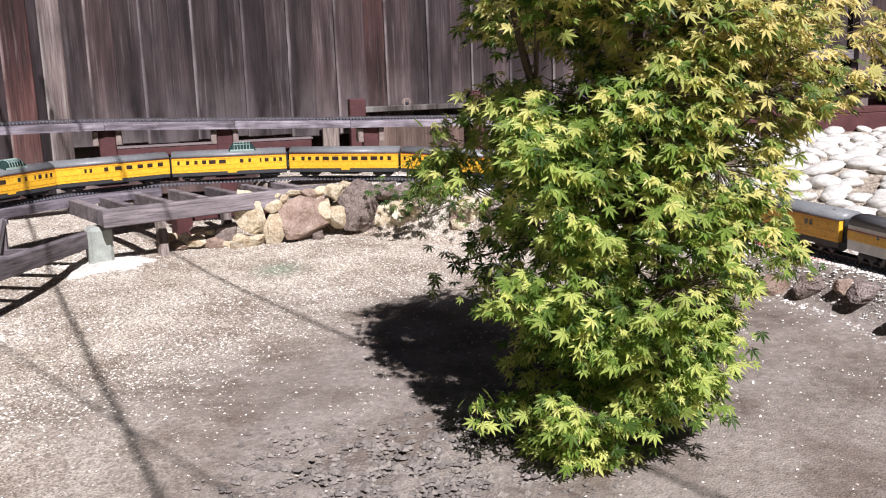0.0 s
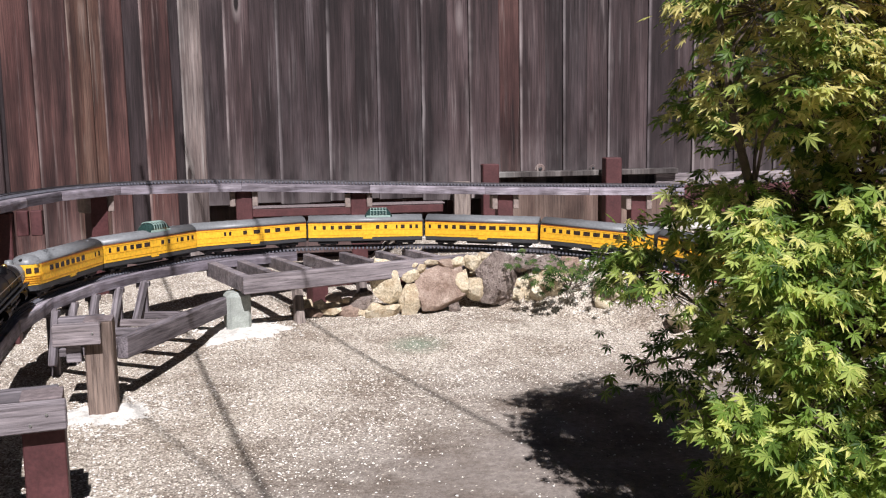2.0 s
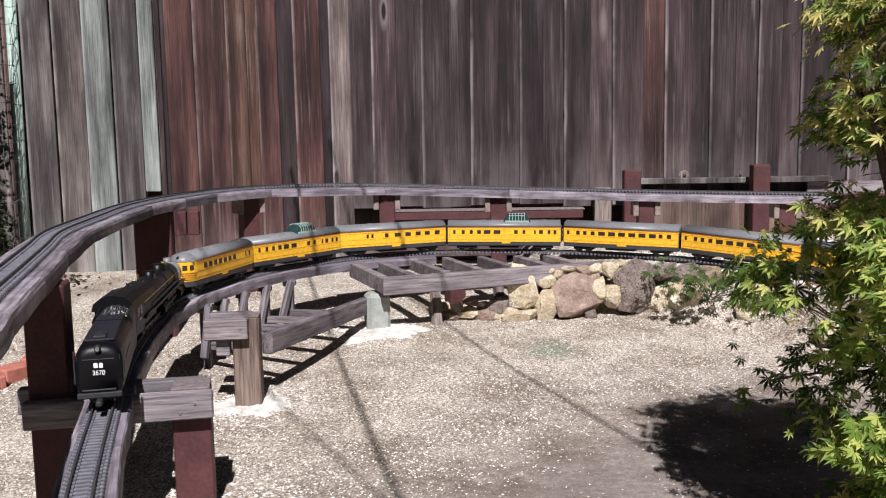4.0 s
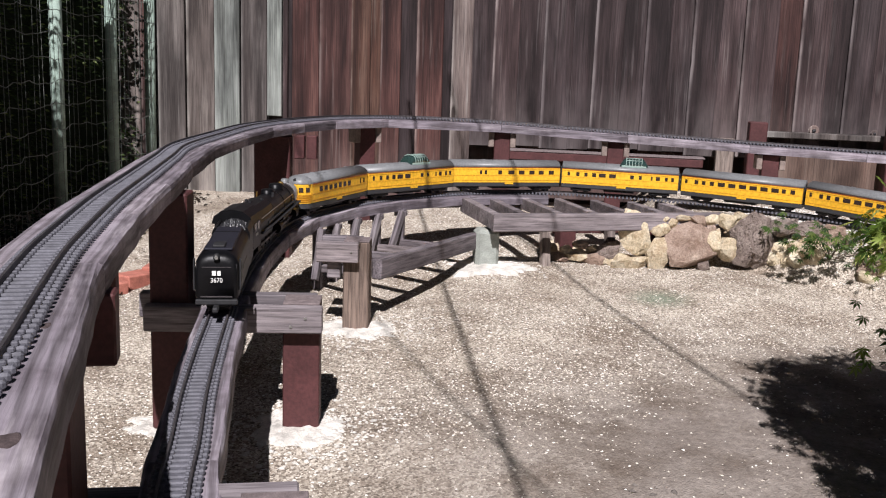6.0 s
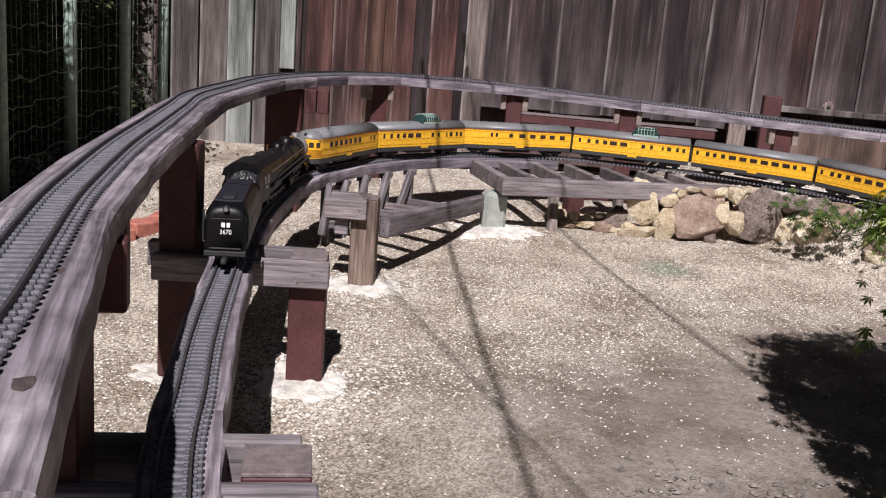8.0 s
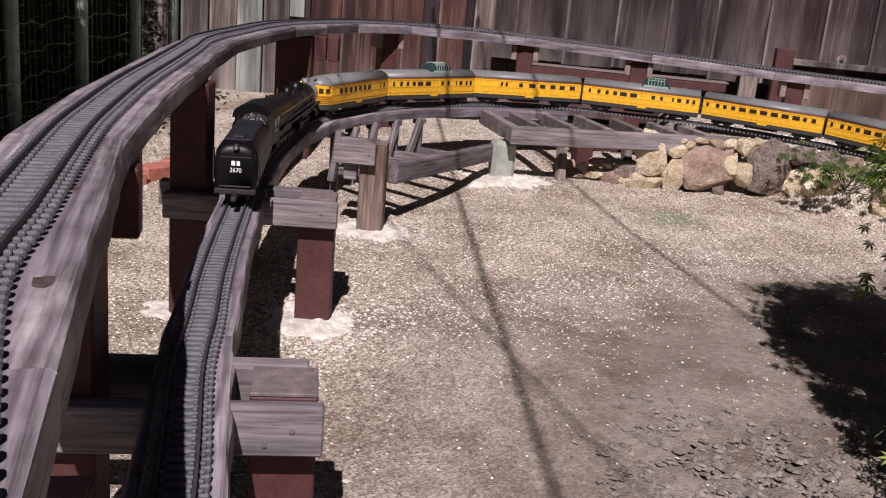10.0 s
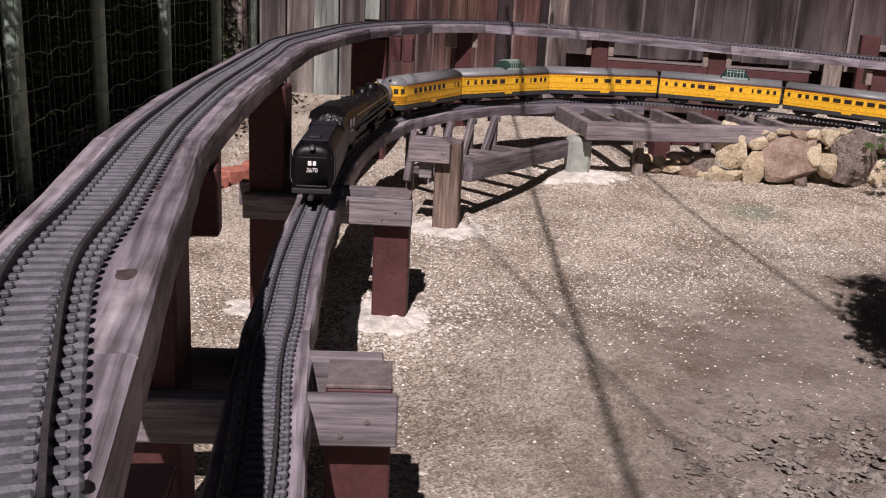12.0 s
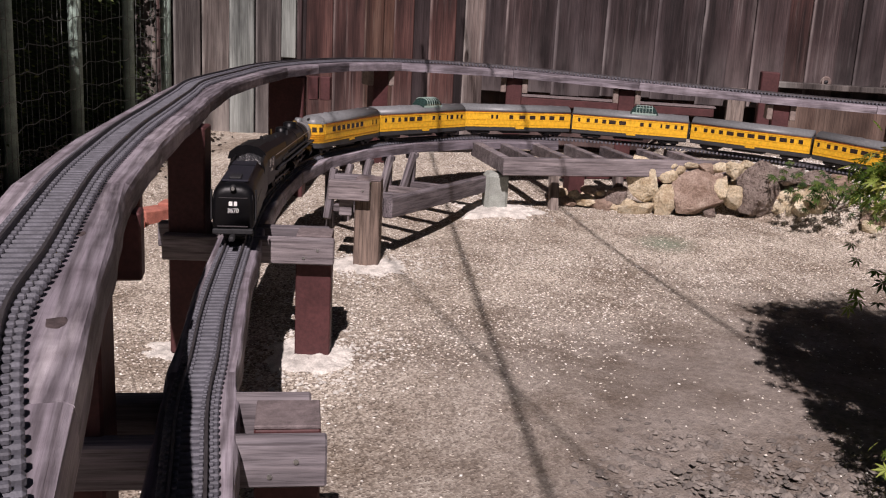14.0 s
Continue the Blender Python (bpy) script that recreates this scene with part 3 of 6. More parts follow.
def fence_left():
    f = thing("fence_left", pose(0, 3.74, 0), "grey and pale green weathered board fence", "fence", kind="structure")
    mats = [M_FENCE_GREY, M_FENCE_GREY, M_FENCE_GREEN, M_FENCE_GREY, M_FENCE_GREEN]
    ed = [-2.083, -1.896, -1.706, -1.536, -1.362, -1.262]
    for k, mat in enumerate(mats):
        w = ed[k + 1] - ed[k]
        b = part("board", board_bm(w - 0.008, 2.3, 0.024), mat, f)
        b.location = ((ed[k] + ed[k + 1]) / 2, 0.014 * (k % 2), 0.0 if k < 4 else 0.545)
    # unseen dark board added behind the gaps to keep light from showing through
    part("backing_board", box(0.9, 0.02, 2.3, (-1.66, 0.045, 1.15), 0.003), M_FENCE, f)
    part("corner_post", box(0.03, 0.09, 2.3, (-1.247, 0.05, 1.15), 0.004), M_FENCE, f)
    rng = random.Random(9)
    for k in range(7):
        b = part("board", board_bm(0.15, 2.2, 0.02), M_FENCE_GREY if k % 3 else M_FENCE_RED, f)
        b.location = (-2.17 - 0.155 * k, 0.10 + 0.02 * rng.random(), 0)


def wire_fence():
    f = thing("wire_fence", pose(0, 0, 0), "wire mesh fence on pale green round posts", "fence", kind="structure")
    line = [(-2.12, 3.70), (-2.10, 3.15), (-2.04, 2.45), (-1.85, 1.55), (-1.55, 0.60), (-1.25, -0.35), (-1.05, -1.3)]
    for x, y in line[:-1]:
        part("post", tube((x, y, -0.02), (x + 0.01, y, 1.75), 0.033, 12), M_TPOST, f, smooth=True)
    fine = spline([(x + 0.035, y, 0) for x, y in line], 0.075)
    for k in range(15):
        z = 0.06 + 0.115 * k
        part("wire", sweep([(p.x + 0.012 * math.sin(i * 1.7 + k), p.y, z + 0.009 * math.sin(i * 0.9 + k * 2) + 0.006 * math.sin(i * 2.3 + k)) for i, p in enumerate(fine)], [(-0.0016, -0.0016), (0.0016, -0.0016), (0.0016, 0.0016), (-0.0016, 0.0016)]), M_WIRE, f)
    for i, p in enumerate(fine):
        part("wire", tube((p.x, p.y, 0.02), (p.x + 0.02 * math.sin(i * 2.1), p.y + 0.012 * math.sin(i * 1.3), 1.72), 0.0015, 5), M_WIRE, f)


fence()
fence_left()
wire_fence()


# ---- decks and bents ----
def deck(name, curve, cuts, width, thick, label, shift=0.0):
    """Straight planks laid end to end under a curved track, mitred at the cuts."""
    d = thing(name, pose(0, 0, 0), label, "track deck")
    knots = []
    for s in cuts:
        p, t = along(curve, s)
        side = Vector((t.y, -t.x, 0)).normalized()
        knots.append((p + side * shift, side))
    for (p, sp), (q, sq) in zip(knots, knots[1:]):
        bm = bmesh.new()
        ax = (q - p).normalized()
        o = (p + q) / 2
        ang = math.atan2(ax.y, ax.x)
        inv = (Matrix.Translation(o) @ Matrix.Rotation(ang, 4, "Z")).inverted()
        flat = Vector((ax.y, -ax.x, 0))
        n = max(3, int((q - p).length / 0.03))
        ring = []
        for i in range(n + 1):
            u = i / n
            side = sp.lerp(sq, u) if i in (0, n) else flat
            k = 1 / max(0.5, abs(side.dot(flat)))
            base = p.lerp(q, u) + ax * (0.001 if i == 0 else -0.001 if i == n else 0)
            row = []
            for a, z in ((-1, -thick), (1, -thick), (1.0, -0.013), (0.965, -0.004), (0.90, 0), (-0.90, 0), (-0.965, -0.004), (-1, -0.013)):
                e = 0.0045 * noise.noise(base * 9 + Vector((a * 3, 0, 0))) if abs(a) > 0.95 else 0
                row.append(bm.verts.new(inv @ (base + side * (a * width / 2 * k + e) + Vector((0, 0, z + (e * 0.4 if z > -0.02 else 0))))))
            ring.append(row)
        for ra, rb in zip(ring, ring[1:]):
            for i in range(8):
                bm.faces.new((ra[i], ra[(i + 1) % 8], rb[(i + 1) % 8], rb[i]))
        bm.faces.new(ring[0][::-1])
        bm.faces.new(ring[-1])
        bmesh.ops.recalc_face_normals(bm, faces=bm.faces[:])
        b = part("plank", bm, M_DECK, d)
        b.matrix_local = inv.inverted()
    return d


deck("upper_track_deck", DECK_LINE, [0.0, 0.78, 1.57, 2.0, 2.42, 2.88, 3.4, 3.95, 4.45, 4.9, 5.3, 5.8, 6.5, 7.2, 7.85, 8.45, 9.0], 0.158, 0.042, "weathered grey plank deck of the raised track", 0.0)
deck("lower_track_deck", LOWER, [0.0, 0.55, 1.1, 1.65, 2.2, 2.7, 3.15, 3.6, 3.95, 4.3, 4.75, 5.2], 0.110, 0.042, "weathered grey plank deck of the lower track")


def deck_knot(x, y, ang, a, b):
    """A weathered knot, flush in the near plank of the raised deck."""
    k = part("knot", rock_bm(a, b, 0.0022, 7, 0.15, 3), M_KNOT, bpy.data.objects["upper_track_deck"], "dark oval knot", True)
    k.matrix_local = pose(x, y, 0.6215, 0, 0, ang)


M_KNOT = plain("dark_knot", (0.075, 0.055, 0.055), 0.4, 60, 0.85, 0, 0.4)
deck_knot(0.216, -1.587, 112, 0.022, 0.012)
deck_knot(0.081, -1.307, 112, 0.017, 0.008)


def deck_pebble(x, y, r, seed):
    p = link("pebble", rock_bm(r, r * 0.8, r * 0.6, seed, 0.2, 2), M_COBBLE)
    p.location = (x, y, 0.6215 + r * 0.5)
    tagged(p, "tiny white pebble lying on the raised deck", "pebble", "deck pebbles")


for k, (x, y, r) in enumerate([(-0.020, -1.077, 0.0045), (-0.131, -0.983, 0.003), (-0.691, 1.418, 0.004), (-0.054, -1.142, 0.003), (0.237, -1.731, 0.003), (-0.037, -1.155, 0.003)]):
    deck_pebble(x, y, r, 500 + k)


def rail_profile():
    return [(-0.0035, 0.0), (0.0035, 0.0), (0.0018, 0.0015), (0.0012, 0.006), (0.0017, 0.0072), (0.0017, 0.0092), (-0.0017, 0.0092), (-0.0017, 0.0072), (-0.0012, 0.006), (-0.0018, 0.0015)]


def tie_bm():
    """A moulded tie with rail chairs and spike heads."""
    bm = box(0.0105, 0.082, 0.009, (0, 0, 0.0045), 0.0024)
    for y in (-0.0305, -0.0165, 0.0165, 0.0305):
        box(0.0075, 0.0065, 0.005, (0, y, 0.0108), 0.0012, bm=bm)
    return bm


def track(name, curve, s0, s1, near, label, narrow=1.0):
    t = thing(name, pose(0, 0, 0), label, "model track")
    pts = [along(curve, s)[0] for s in np.arange(s0, s1, 0.03)]
    sides = []
    for i, p in enumerate(pts):
        d = (pts[min(i + 1, len(pts) - 1)] - pts[max(i - 1, 0)]).normalized()
        sides.append(Vector((d.y, -d.x, 0)).normalized())
    for e in (-0.0235 * narrow, 0.0235 * narrow):
        part("rail", sweep([p + s * e + Vector((0, 0, 0.0095)) for p, s in zip(pts, sides)], rail_profile()), M_RAIL, t)
    first, rest = None, bmesh.new()
    s = s0 + 0.01
    while s < s1 - 0.01:
        p, d = along(curve, s)
        m = Matrix.Translation(p + Vector((0, 0, 0.0008))) @ Matrix.Rotation(math.atan2(d.y, d.x), 4, "Z") @ Matrix.Diagonal((1, narrow, 1, 1))
        if s < near:
            if first is None:
                first = part("tie", tie_bm(), M_TIE, t)
                ob = first
            else:
                ob = new("tie", first.data)
                ob.parent = t
            ob.matrix_local = m
        else:
            tmp = tie_bm()
            bmesh.ops.transform(tmp, matrix=m, verts=tmp.verts[:])
            join(tmp, rest)
        s += 0.0192
    part("tie_row", rest, M_TIE, t)["kind"] = "stuff"


track("upper_track", UPPER, 0.02, 9.0, 5.6, "dark plastic-tied model railway track on the raised deck")
track("lower_track", LOWER, 0.02, 9.3, 5.7, "dark plastic-tied model railway track with steel rails", 0.86)


def bent(left, right, ltop, rtop, ang, label, lz=0.0, lower=True, red=True, rz=0.0):
    """Two posts joined at the lower deck by a pair of cross boards."""
    b = thing("trestle_bent", pose(left[0], left[1], 0, 0, 0, ang), label, "trestle", "trestle bents")
    inv = b.matrix_world.inverted()
    r = inv @ Vector((right[0], right[1], 0))
    lp = part("post", box(0.09, 0.09, ltop - lz, (0, 0, (ltop + lz) / 2), 0.004), M_REDWOOD, b, "dark red tall post")
    part("post", box(0.089, 0.089, rtop - 0.006 - rz, (r.x, r.y, (rtop - 0.006 + rz) / 2), 0.003), M_REDWOOD if red else M_TIMBER_Z, b)
    part("end_grain", box(0.0885, 0.0885, 0.006, (r.x, r.y, rtop - 0.0035), 0.0015), M_END, b, "greyed sawn post end")
    L = r.x + 0.045 + 0.06
    for k, dy in enumerate((-0.066, 0.066)):
        cb = part("cross_board", box(L + 0.02 * k, 0.038, 0.062, (r.x + 0.052 - L / 2 - 0.03 * k, r.y + dy if k else r.y * 0.5 + dy, rtop - 0.035), 0.003), M_TIMBER, b)
        for q in (0.012, -0.022):
            sc = part("screw", tube((r.x + q, r.y * 0.5 + dy - 0.0185, rtop - 0.035 + q * 0.6), (r.x + q, r.y * 0.5 + dy - 0.0215, rtop - 0.035 + q * 0.6), 0.0035, 10), M_STEEL, cb)
            sc.parent = cb
    return b


bent((-0.015, -1.17), (0.245, -1.07), 0.578, 0.332, 17, "red-stained twin-post bent with grey cross boards")
bent((-0.350, -0.02), (-0.044, 0.045), 0.578, 0.322, 12, "red-stained twin-post bent with grey cross boards")


def short_bent():
    b = thing("trestle_bent", pose(-0.125, 0.985, 0, 0, 0, 6), "bare brown post with short grey cross boards", "trestle", "trestle bents")
    part("post", box(0.088, 0.088, 0.32, (0, 0, 0.140), 0.004), M_BROWN_POST, b)
    part("end_grain", box(0.0875, 0.0875, 0.005, (0, 0, 0.3015), 0.0015), M_END, b, "greyed sawn post end")
    for k, dy in enumerate((-0.064, 0.064)):
        cb = part("cross_board", box(0.142, 0.038, 0.066, (-0.060, dy, 0.268), 0.003), M_TIMBER, b)
        part("screw", tube((-0.012, dy - 0.019, 0.272), (-0.012, dy - 0.022, 0.272), 0.0035, 10), M_STEEL, cb)
    part("block", box(0.045, 0.045, 0.06, (-0.075, -0.03, 0.205), 0.003), M_TIMBER, b)
    part("riser", box(0.05, 0.05, 0.05, (-0.03, 0.12, 0.262), 0.003), M_PROP, b)


short_bent()


def wide_post():
    p = thing("trestle_post", pose(-0.76, 2.02, 0, 0, 0, 8), "broad dark red post with red side blocks under the raised track", "trestle", "raised track posts")
    part("post", box(0.16, 0.09, 0.58, (0, 0, 0.27), 0.005), M_REDWOOD, p)
    for k in range(2):
        part("cap_block", box(0.045, 0.05, 0.105, (0.115 + 0.055 * k, 0.03, 0.51), 0.003), M_REDWOOD, p)


wide_post()


def hanging_block(x, y, z, h):
    b = link("support_block", box(0.06, 0.045, h, (0, 0, 0), 0.003), M_REDWOOD)
    b.location, b.rotation_euler = (x, y, z - h / 2), (0, 0, radians(20))
    tagged(b, "dark red block screwed under the raised deck", "support block", "deck blocks")


hanging_block(-0.10, -0.86, 0.581, 0.07)
hanging_block(-0.03, -1.00, 0.581, 0.10)
stub = link("post_stub", box(0.085, 0.085, 0.31, (0, 0, 0.155), 0.005), M_REDWOOD)
stub.matrix_world = pose(0.085, -1.385, -0.01, 0, 0, 20)
stub_top = part("cut_top", box(0.084, 0.084, 0.005, (0, 0, 0.3115), 0.0015), M_STUB_TOP, stub, "pale pinkish sawn top")
tagged(stub, "short red post with a pale cut top", "post")


def upper_post(x, y, top, ang, label):
    z0 = hz(x, y) - 0.02
    p = thing("trestle_post", pose(x, y, 0, 0, 0, ang), label, "trestle", "raised track posts")
    part("post", box(0.088, 0.088, top - z0, (0, 0, (top + z0) / 2), 0.004), M_REDWOOD, p)
    part("cap_block", box(0.030, 0.10, 0.080, (0.0605, -0.002, top - 0.042), 0.003), M_PALE_BLOCK, p, "pale sawn side block")
    part("cap_block", box(0.030, 0.10, 0.080, (-0.0605, -0.002, top - 0.042), 0.003), M_PALE_BLOCK, p, "pale sawn side block")


for x, y, top, ang in ((-0.55, 2.95, 0.555, 35), (0.17, 3.27, 0.538, 3), (0.80, 3.28, 0.515, 0), (1.63, 3.27, 0.482, 0), (2.40, 3.23, 0.46, 0), (0.26, -1.86, 0.578, 20)):
    upper_post(x, y, top, ang, "dark red post with side blocks under the raised track")


def footing(x, y, r, seed):
    """Cement slopped round a post: a low mound with a ragged rim."""
    V, F, n, rings = [(0, 0, 0.010)], [], 64, 10
    for i in range(1, rings + 1):
        u = i / rings
        for k in range(n):
            a = 2 * math.pi * k / n
            q = Vector((math.cos(a), math.sin(a), seed * 3.7))
            rim = 1 + u * (0.5 * noise.noise(q * 1.6) + u * u * (0.25 * noise.noise(q * 4) + 0.16 * noise.noise(q * 11)))
            p = q * (r * u * rim)
            z = 0.010 * (1 - u ** 4) + 0.006 * noise.noise(Vector((p.x * 28, p.y * 28, seed))) + 0.005 * noise.noise(Vector((p.x * 70, p.y * 70, seed)))
            V.append((p.x, p.y, z if i < rings else -0.012))
    F += [(0, 1 + k, 1 + (k + 1) % n) for k in range(n)]
    F += [(1 + i * n + k, 1 + (i + 1) * n + k, 1 + (i + 1) * n + (k + 1) % n, 1 + i * n + (k + 1) % n) for i in range(rings - 1) for k in range(n)]
    f = from_arrays("footing", V, F, M_CEMENT)
    f.location = (x, y, hz(x, y) - 0.002)
    tagged(f, "rough pale cement footing round a post", "footing", "post footings")


for k, (x, y, r) in enumerate([(-0.03, 0.03, 0.13), (0.25, -1.07, 0.11), (-0.11, 0.97, 0.15), (0.235, 2.02, 0.19), (-0.35, -0.02, 0.12), (-0.02, -1.18, 0.11)]):
    footing(x, y, r, k + 3)


# ---- trestle span, pier and ladder frame ----
def trestle_span():
    t = thing("trestle_span", pose(0, 0, 0), "grey timber trestle with slanted props beside the lower track", "trestle")
    a, b = Vector((-0.075, 1.06, 0.185)), Vector((0.165, 2.02, 0.135))
    d = b - a
    rot = Matrix.Rotation(math.atan2(d.y, d.x), 4, "Z") @ Matrix.Rotation(-math.atan2(d.z, d.xy.length), 4, "Y")
    beam = part("beam", box(d.length, 0.038, 0.072, (0, 0, 0), 0.004), M_TIMBER, t)
    beam.matrix_local = Matrix.Translation((a + b) / 2) @ rot
    for k, s in enumerate((3.58, 3.76, 3.94, 4.12, 4.30)):
        p, h = along(LOWER, s)
        side = Vector((h.y, -h.x, 0)).normalized()
        top = p + side * 0.050 + Vector((0, 0, -0.043))
        part("prop", box(0.034, 0.034, top.z + 0.01, (top.x, top.y, top.z / 2), 0.002), M_PROP, t)
        part("head_block", box(0.055, 0.04, 0.022, (top.x, top.y, top.z - 0.012), 0.002), M_TIMBER, t)
        f = top - h * 0.085 + side * 0.02
        f.z = 0.06
        hd = top - h * 0.012 + side * 0.02
        r = part("brace", box(0.026, 0.026, (hd - f).length, (0, 0, 0), 0.002), M_PROP, t)
        r.matrix_local = Matrix.Translation(f.lerp(hd, 0.5)) @ (hd - f).to_track_quat("Z", "Y").to_matrix().to_4x4()
        foot = a.lerp(b, min(0.95, 0.12 + 0.2 * k))
        q = Vector((top.x, top.y, 0.09))
        e = Vector((foot.x, foot.y, foot.z - 0.03))
        sl = part("sill", box((e - q).length, 0.03, 0.028, (0, 0, 0), 0.002), M_TIMBER, t)
        sl.matrix_local = Matrix.Translation(q.lerp(e, 0.5)) @ (e - q).to_track_quat("X", "Z").to_matrix().to_4x4()


def pier():
    bm = box(0.105, 0.105, 0.21, (0, 0, 0.085), 0.016)
    for v in bm.verts:
        v.co.x += 0.004 * noise.noise(v.co * 40)
    p = link("pier", bm, plain("grey_green_pier", (0.30, 0.32, 0.29), 0.2, 25, 0.9, 0, 0.5))
    p.matrix_world = pose(0.215, 2.04, 0.0, 0, 0, 18)
    tagged(p, "grey-green weathered pier block on a cement footing", "pier")


def ladder_frame():
    f = thing("ladder_frame", pose(0.25, 1.93, 0.0, 0, 0, 22.5), "grey timber ladder-like frame beside the lower track", "timber frame")
    L = 1.12
    part("front_beam", box(L, 0.04, 0.078, (L / 2, 0, 0.234), 0.004), M_TIMBER, f)
    inv = f.matrix_world.inverted()
    deckpts = [inv @ along(LOWER, s)[0] for s in np.arange(3.6, 5.6, 0.02)]
    for k, x in enumerate((0.022, 0.17, 0.34, 0.51, 0.68, 0.85, 1.0)):
        y1 = min((abs(p.x - x), p.y) for p in deckpts)[1] - 0.05
        if y1 < 0.06:
            continue
        w = 0.04 if k == 0 else 0.036
        part("rung", box(w, y1 - 0.022, 0.07 if k == 0 else 0.055, (x, (y1 + 0.022) / 2, 0.236), 0.003), M_TIMBER, f)
    for x in (0.30, 0.62):
        g = part("strut", box(0.04, 0.04, 0.3, (0, 0, 0), 0.003), M_TIMBER_Z, f, "dark slanted strut")
        g.matrix_local = pose(x, 0.14, 0.11, -35, 12, 0)
    for x, y in ((0.46, 0.30), (0.86, 0.18)):
        part("prop", box(0.08, 0.08, 0.22, (x, y, 0.10), 0.004), M_REDWOOD, f)
    part("apron", box(0.36, 0.03, 0.10, (0.62, 0.42, 0.16), 0.003), M_REDWOOD, f)


trestle_span()
pier()
ladder_frame()


# ---- rocks ----
ROCK_MAT = {"T": (M_ROCK_TAN, "tan"), "G": (M_ROCK_GREY, "grey pitted"), "P": (M_ROCK_PINK, "brown")}


def rock(x, y, z, a, b, c, kind, seed, group, where):
    mat, word = ROCK_MAT[kind]
    r = link("rock", rock_bm(a * 1.1, b * 1.1, c * 1.1, seed, 0.34 if kind == "G" else 0.2, 4), mat)
    r.matrix_world = pose(x, y, z, (seed * 31) % 17 - 8, (seed * 53) % 23 - 11, (seed * 47) % 50 - 25)
    tagged(r, word + " rough rock " + where, "rock", group)


WALL = [(0.88, 0.158, 0.08, 0.1, "T"), (0.86, 0.025, 0.087, 0.038, "T"), (0.98, 0.075, 0.042, 0.079, "T"), (1.12, 0.115, 0.098, 0.106, "P"), (0.99, 0.187, 0.047, 0.034, "T"),
        (0.99, 0.238, 0.044, 0.023, "T"), (1.04, 0.217, 0.025, 0.028, "T"), (1.08, 0.242, 0.035, 0.014, "T"), (1.16, 0.237, 0.038, 0.025, "P"), (1.21, 0.198, 0.024, 0.022, "P"),
        (1.21, 0.240, 0.035, 0.028, "T"), (1.28, 0.240, 0.048, 0.036, "T"), (1.34, 0.255, 0.03, 0.025, "T")]
WALL += [(1.35, 0.236, 0.03, 0.025, "T"), (1.23, 0.145, 0.035, 0.062, "T"), (1.28, 0.113, 0.043, 0.057, "T"), (1.32, 0.178, 0.032, 0.042, "G"), (1.19, 0.029, 0.03, 0.029, "G"),
         (1.04, 0.138, 0.024, 0.034, "P"), (1.41, 0.135, 0.092, 0.110, "G"), (1.52, 0.226, 0.068, 0.045, "G"), (1.63, 0.205, 0.078, 0.058, "G"), (1.57, 0.051, 0.058, 0.062, "T"),
         (1.72, 0.043, 0.044, 0.053, "T"), (1.83, 0.059, 0.062, 0.084, "T"), (1.64, 0.053, 0.035, 0.029, "G")]
RUBBLE = [(0.63, 0.086, 0.037, 0.02, "P"), (0.57, 0.056, 0.037, 0.026, "T"), (0.62, 0.035, 0.057, 0.029, "T"), (0.69, 0.073, 0.028, 0.014, "T"),
          (0.76, 0.056, 0.051, 0.052, "G"), (0.70, 0.022, 0.057, 0.032, "P"), (0.53, 0.018, 0.035, 0.033, "G"), (0.78, 0.012, 0.042, 0.02, "T")]
for k, (x, z, a, c, m) in enumerate(RUBBLE):
    rock(x, 2.22 + 0.3 * z, z + 0.02, a * 1.15, a, c * 1.2, m, 301 + k, "rubble", "in the loose heap beside the frame")
for k, (x, z, a, c, m) in enumerate(WALL):
    front = 0.06 * (1 - z / 0.25)
    rock(x, 2.25 - front + 0.06 * max(0, x - 1.5), z + 0.012, a * 1.16, max(a, c) * 0.75, c * 1.16, m, k + 201, "rock wall", "stacked in the low wall under the track")
rr = random.Random(12)
for k in range(16):
    x, y = rr.uniform(0.50, 0.86), rr.uniform(2.20, 2.42)
    s = rr.uniform(0.022, 0.05)
    rock(x, y, hz(x, y) + s * 0.5, s * 1.3, s, s * 0.75, "TPT"[k % 3], 40 + k, "rubble", "in the loose heap beside the frame")
for k, (x, y, s, m) in enumerate([(1.98, 1.86, 0.08, "G"), (2.07, 1.62, 0.07, "T"), (2.20, 1.55, 0.07, "G"), (2.36, 1.26, 0.06, "P"), (2.50, 0.92, 0.045, "G"), (2.58, 0.56, 0.065, "P"), (2.63, 0.42, 0.055, "G"), (2.66, 0.28, 0.035, "P"), (2.66, 0.18, 0.055, "G"), (2.66, -0.05, 0.055, "G")]):
    rock(x, y, hz(x, y) + s * 0.35, s * 1.15, s, s * 0.85, m, 70 + k, "edging rocks", "along the foot of the track bank")


for k in range(30):
    q = rr.uniform(6.15, 6.95)
    p, h = along(LOWER, q)
    sd = Vector((h.y, -h.x, 0)).normalized()
    low = rr.random()
    s = rr.uniform(0.034, 0.070)
    p = p + sd * (0.125 + 0.17 * low)
    rock(p.x, p.y, 0.240 - 0.165 * low, s * 1.25, s, s * 0.95, "TTGTP"[k % 5], 120 + k, "rock wall", "stacked in the low wall under the track")


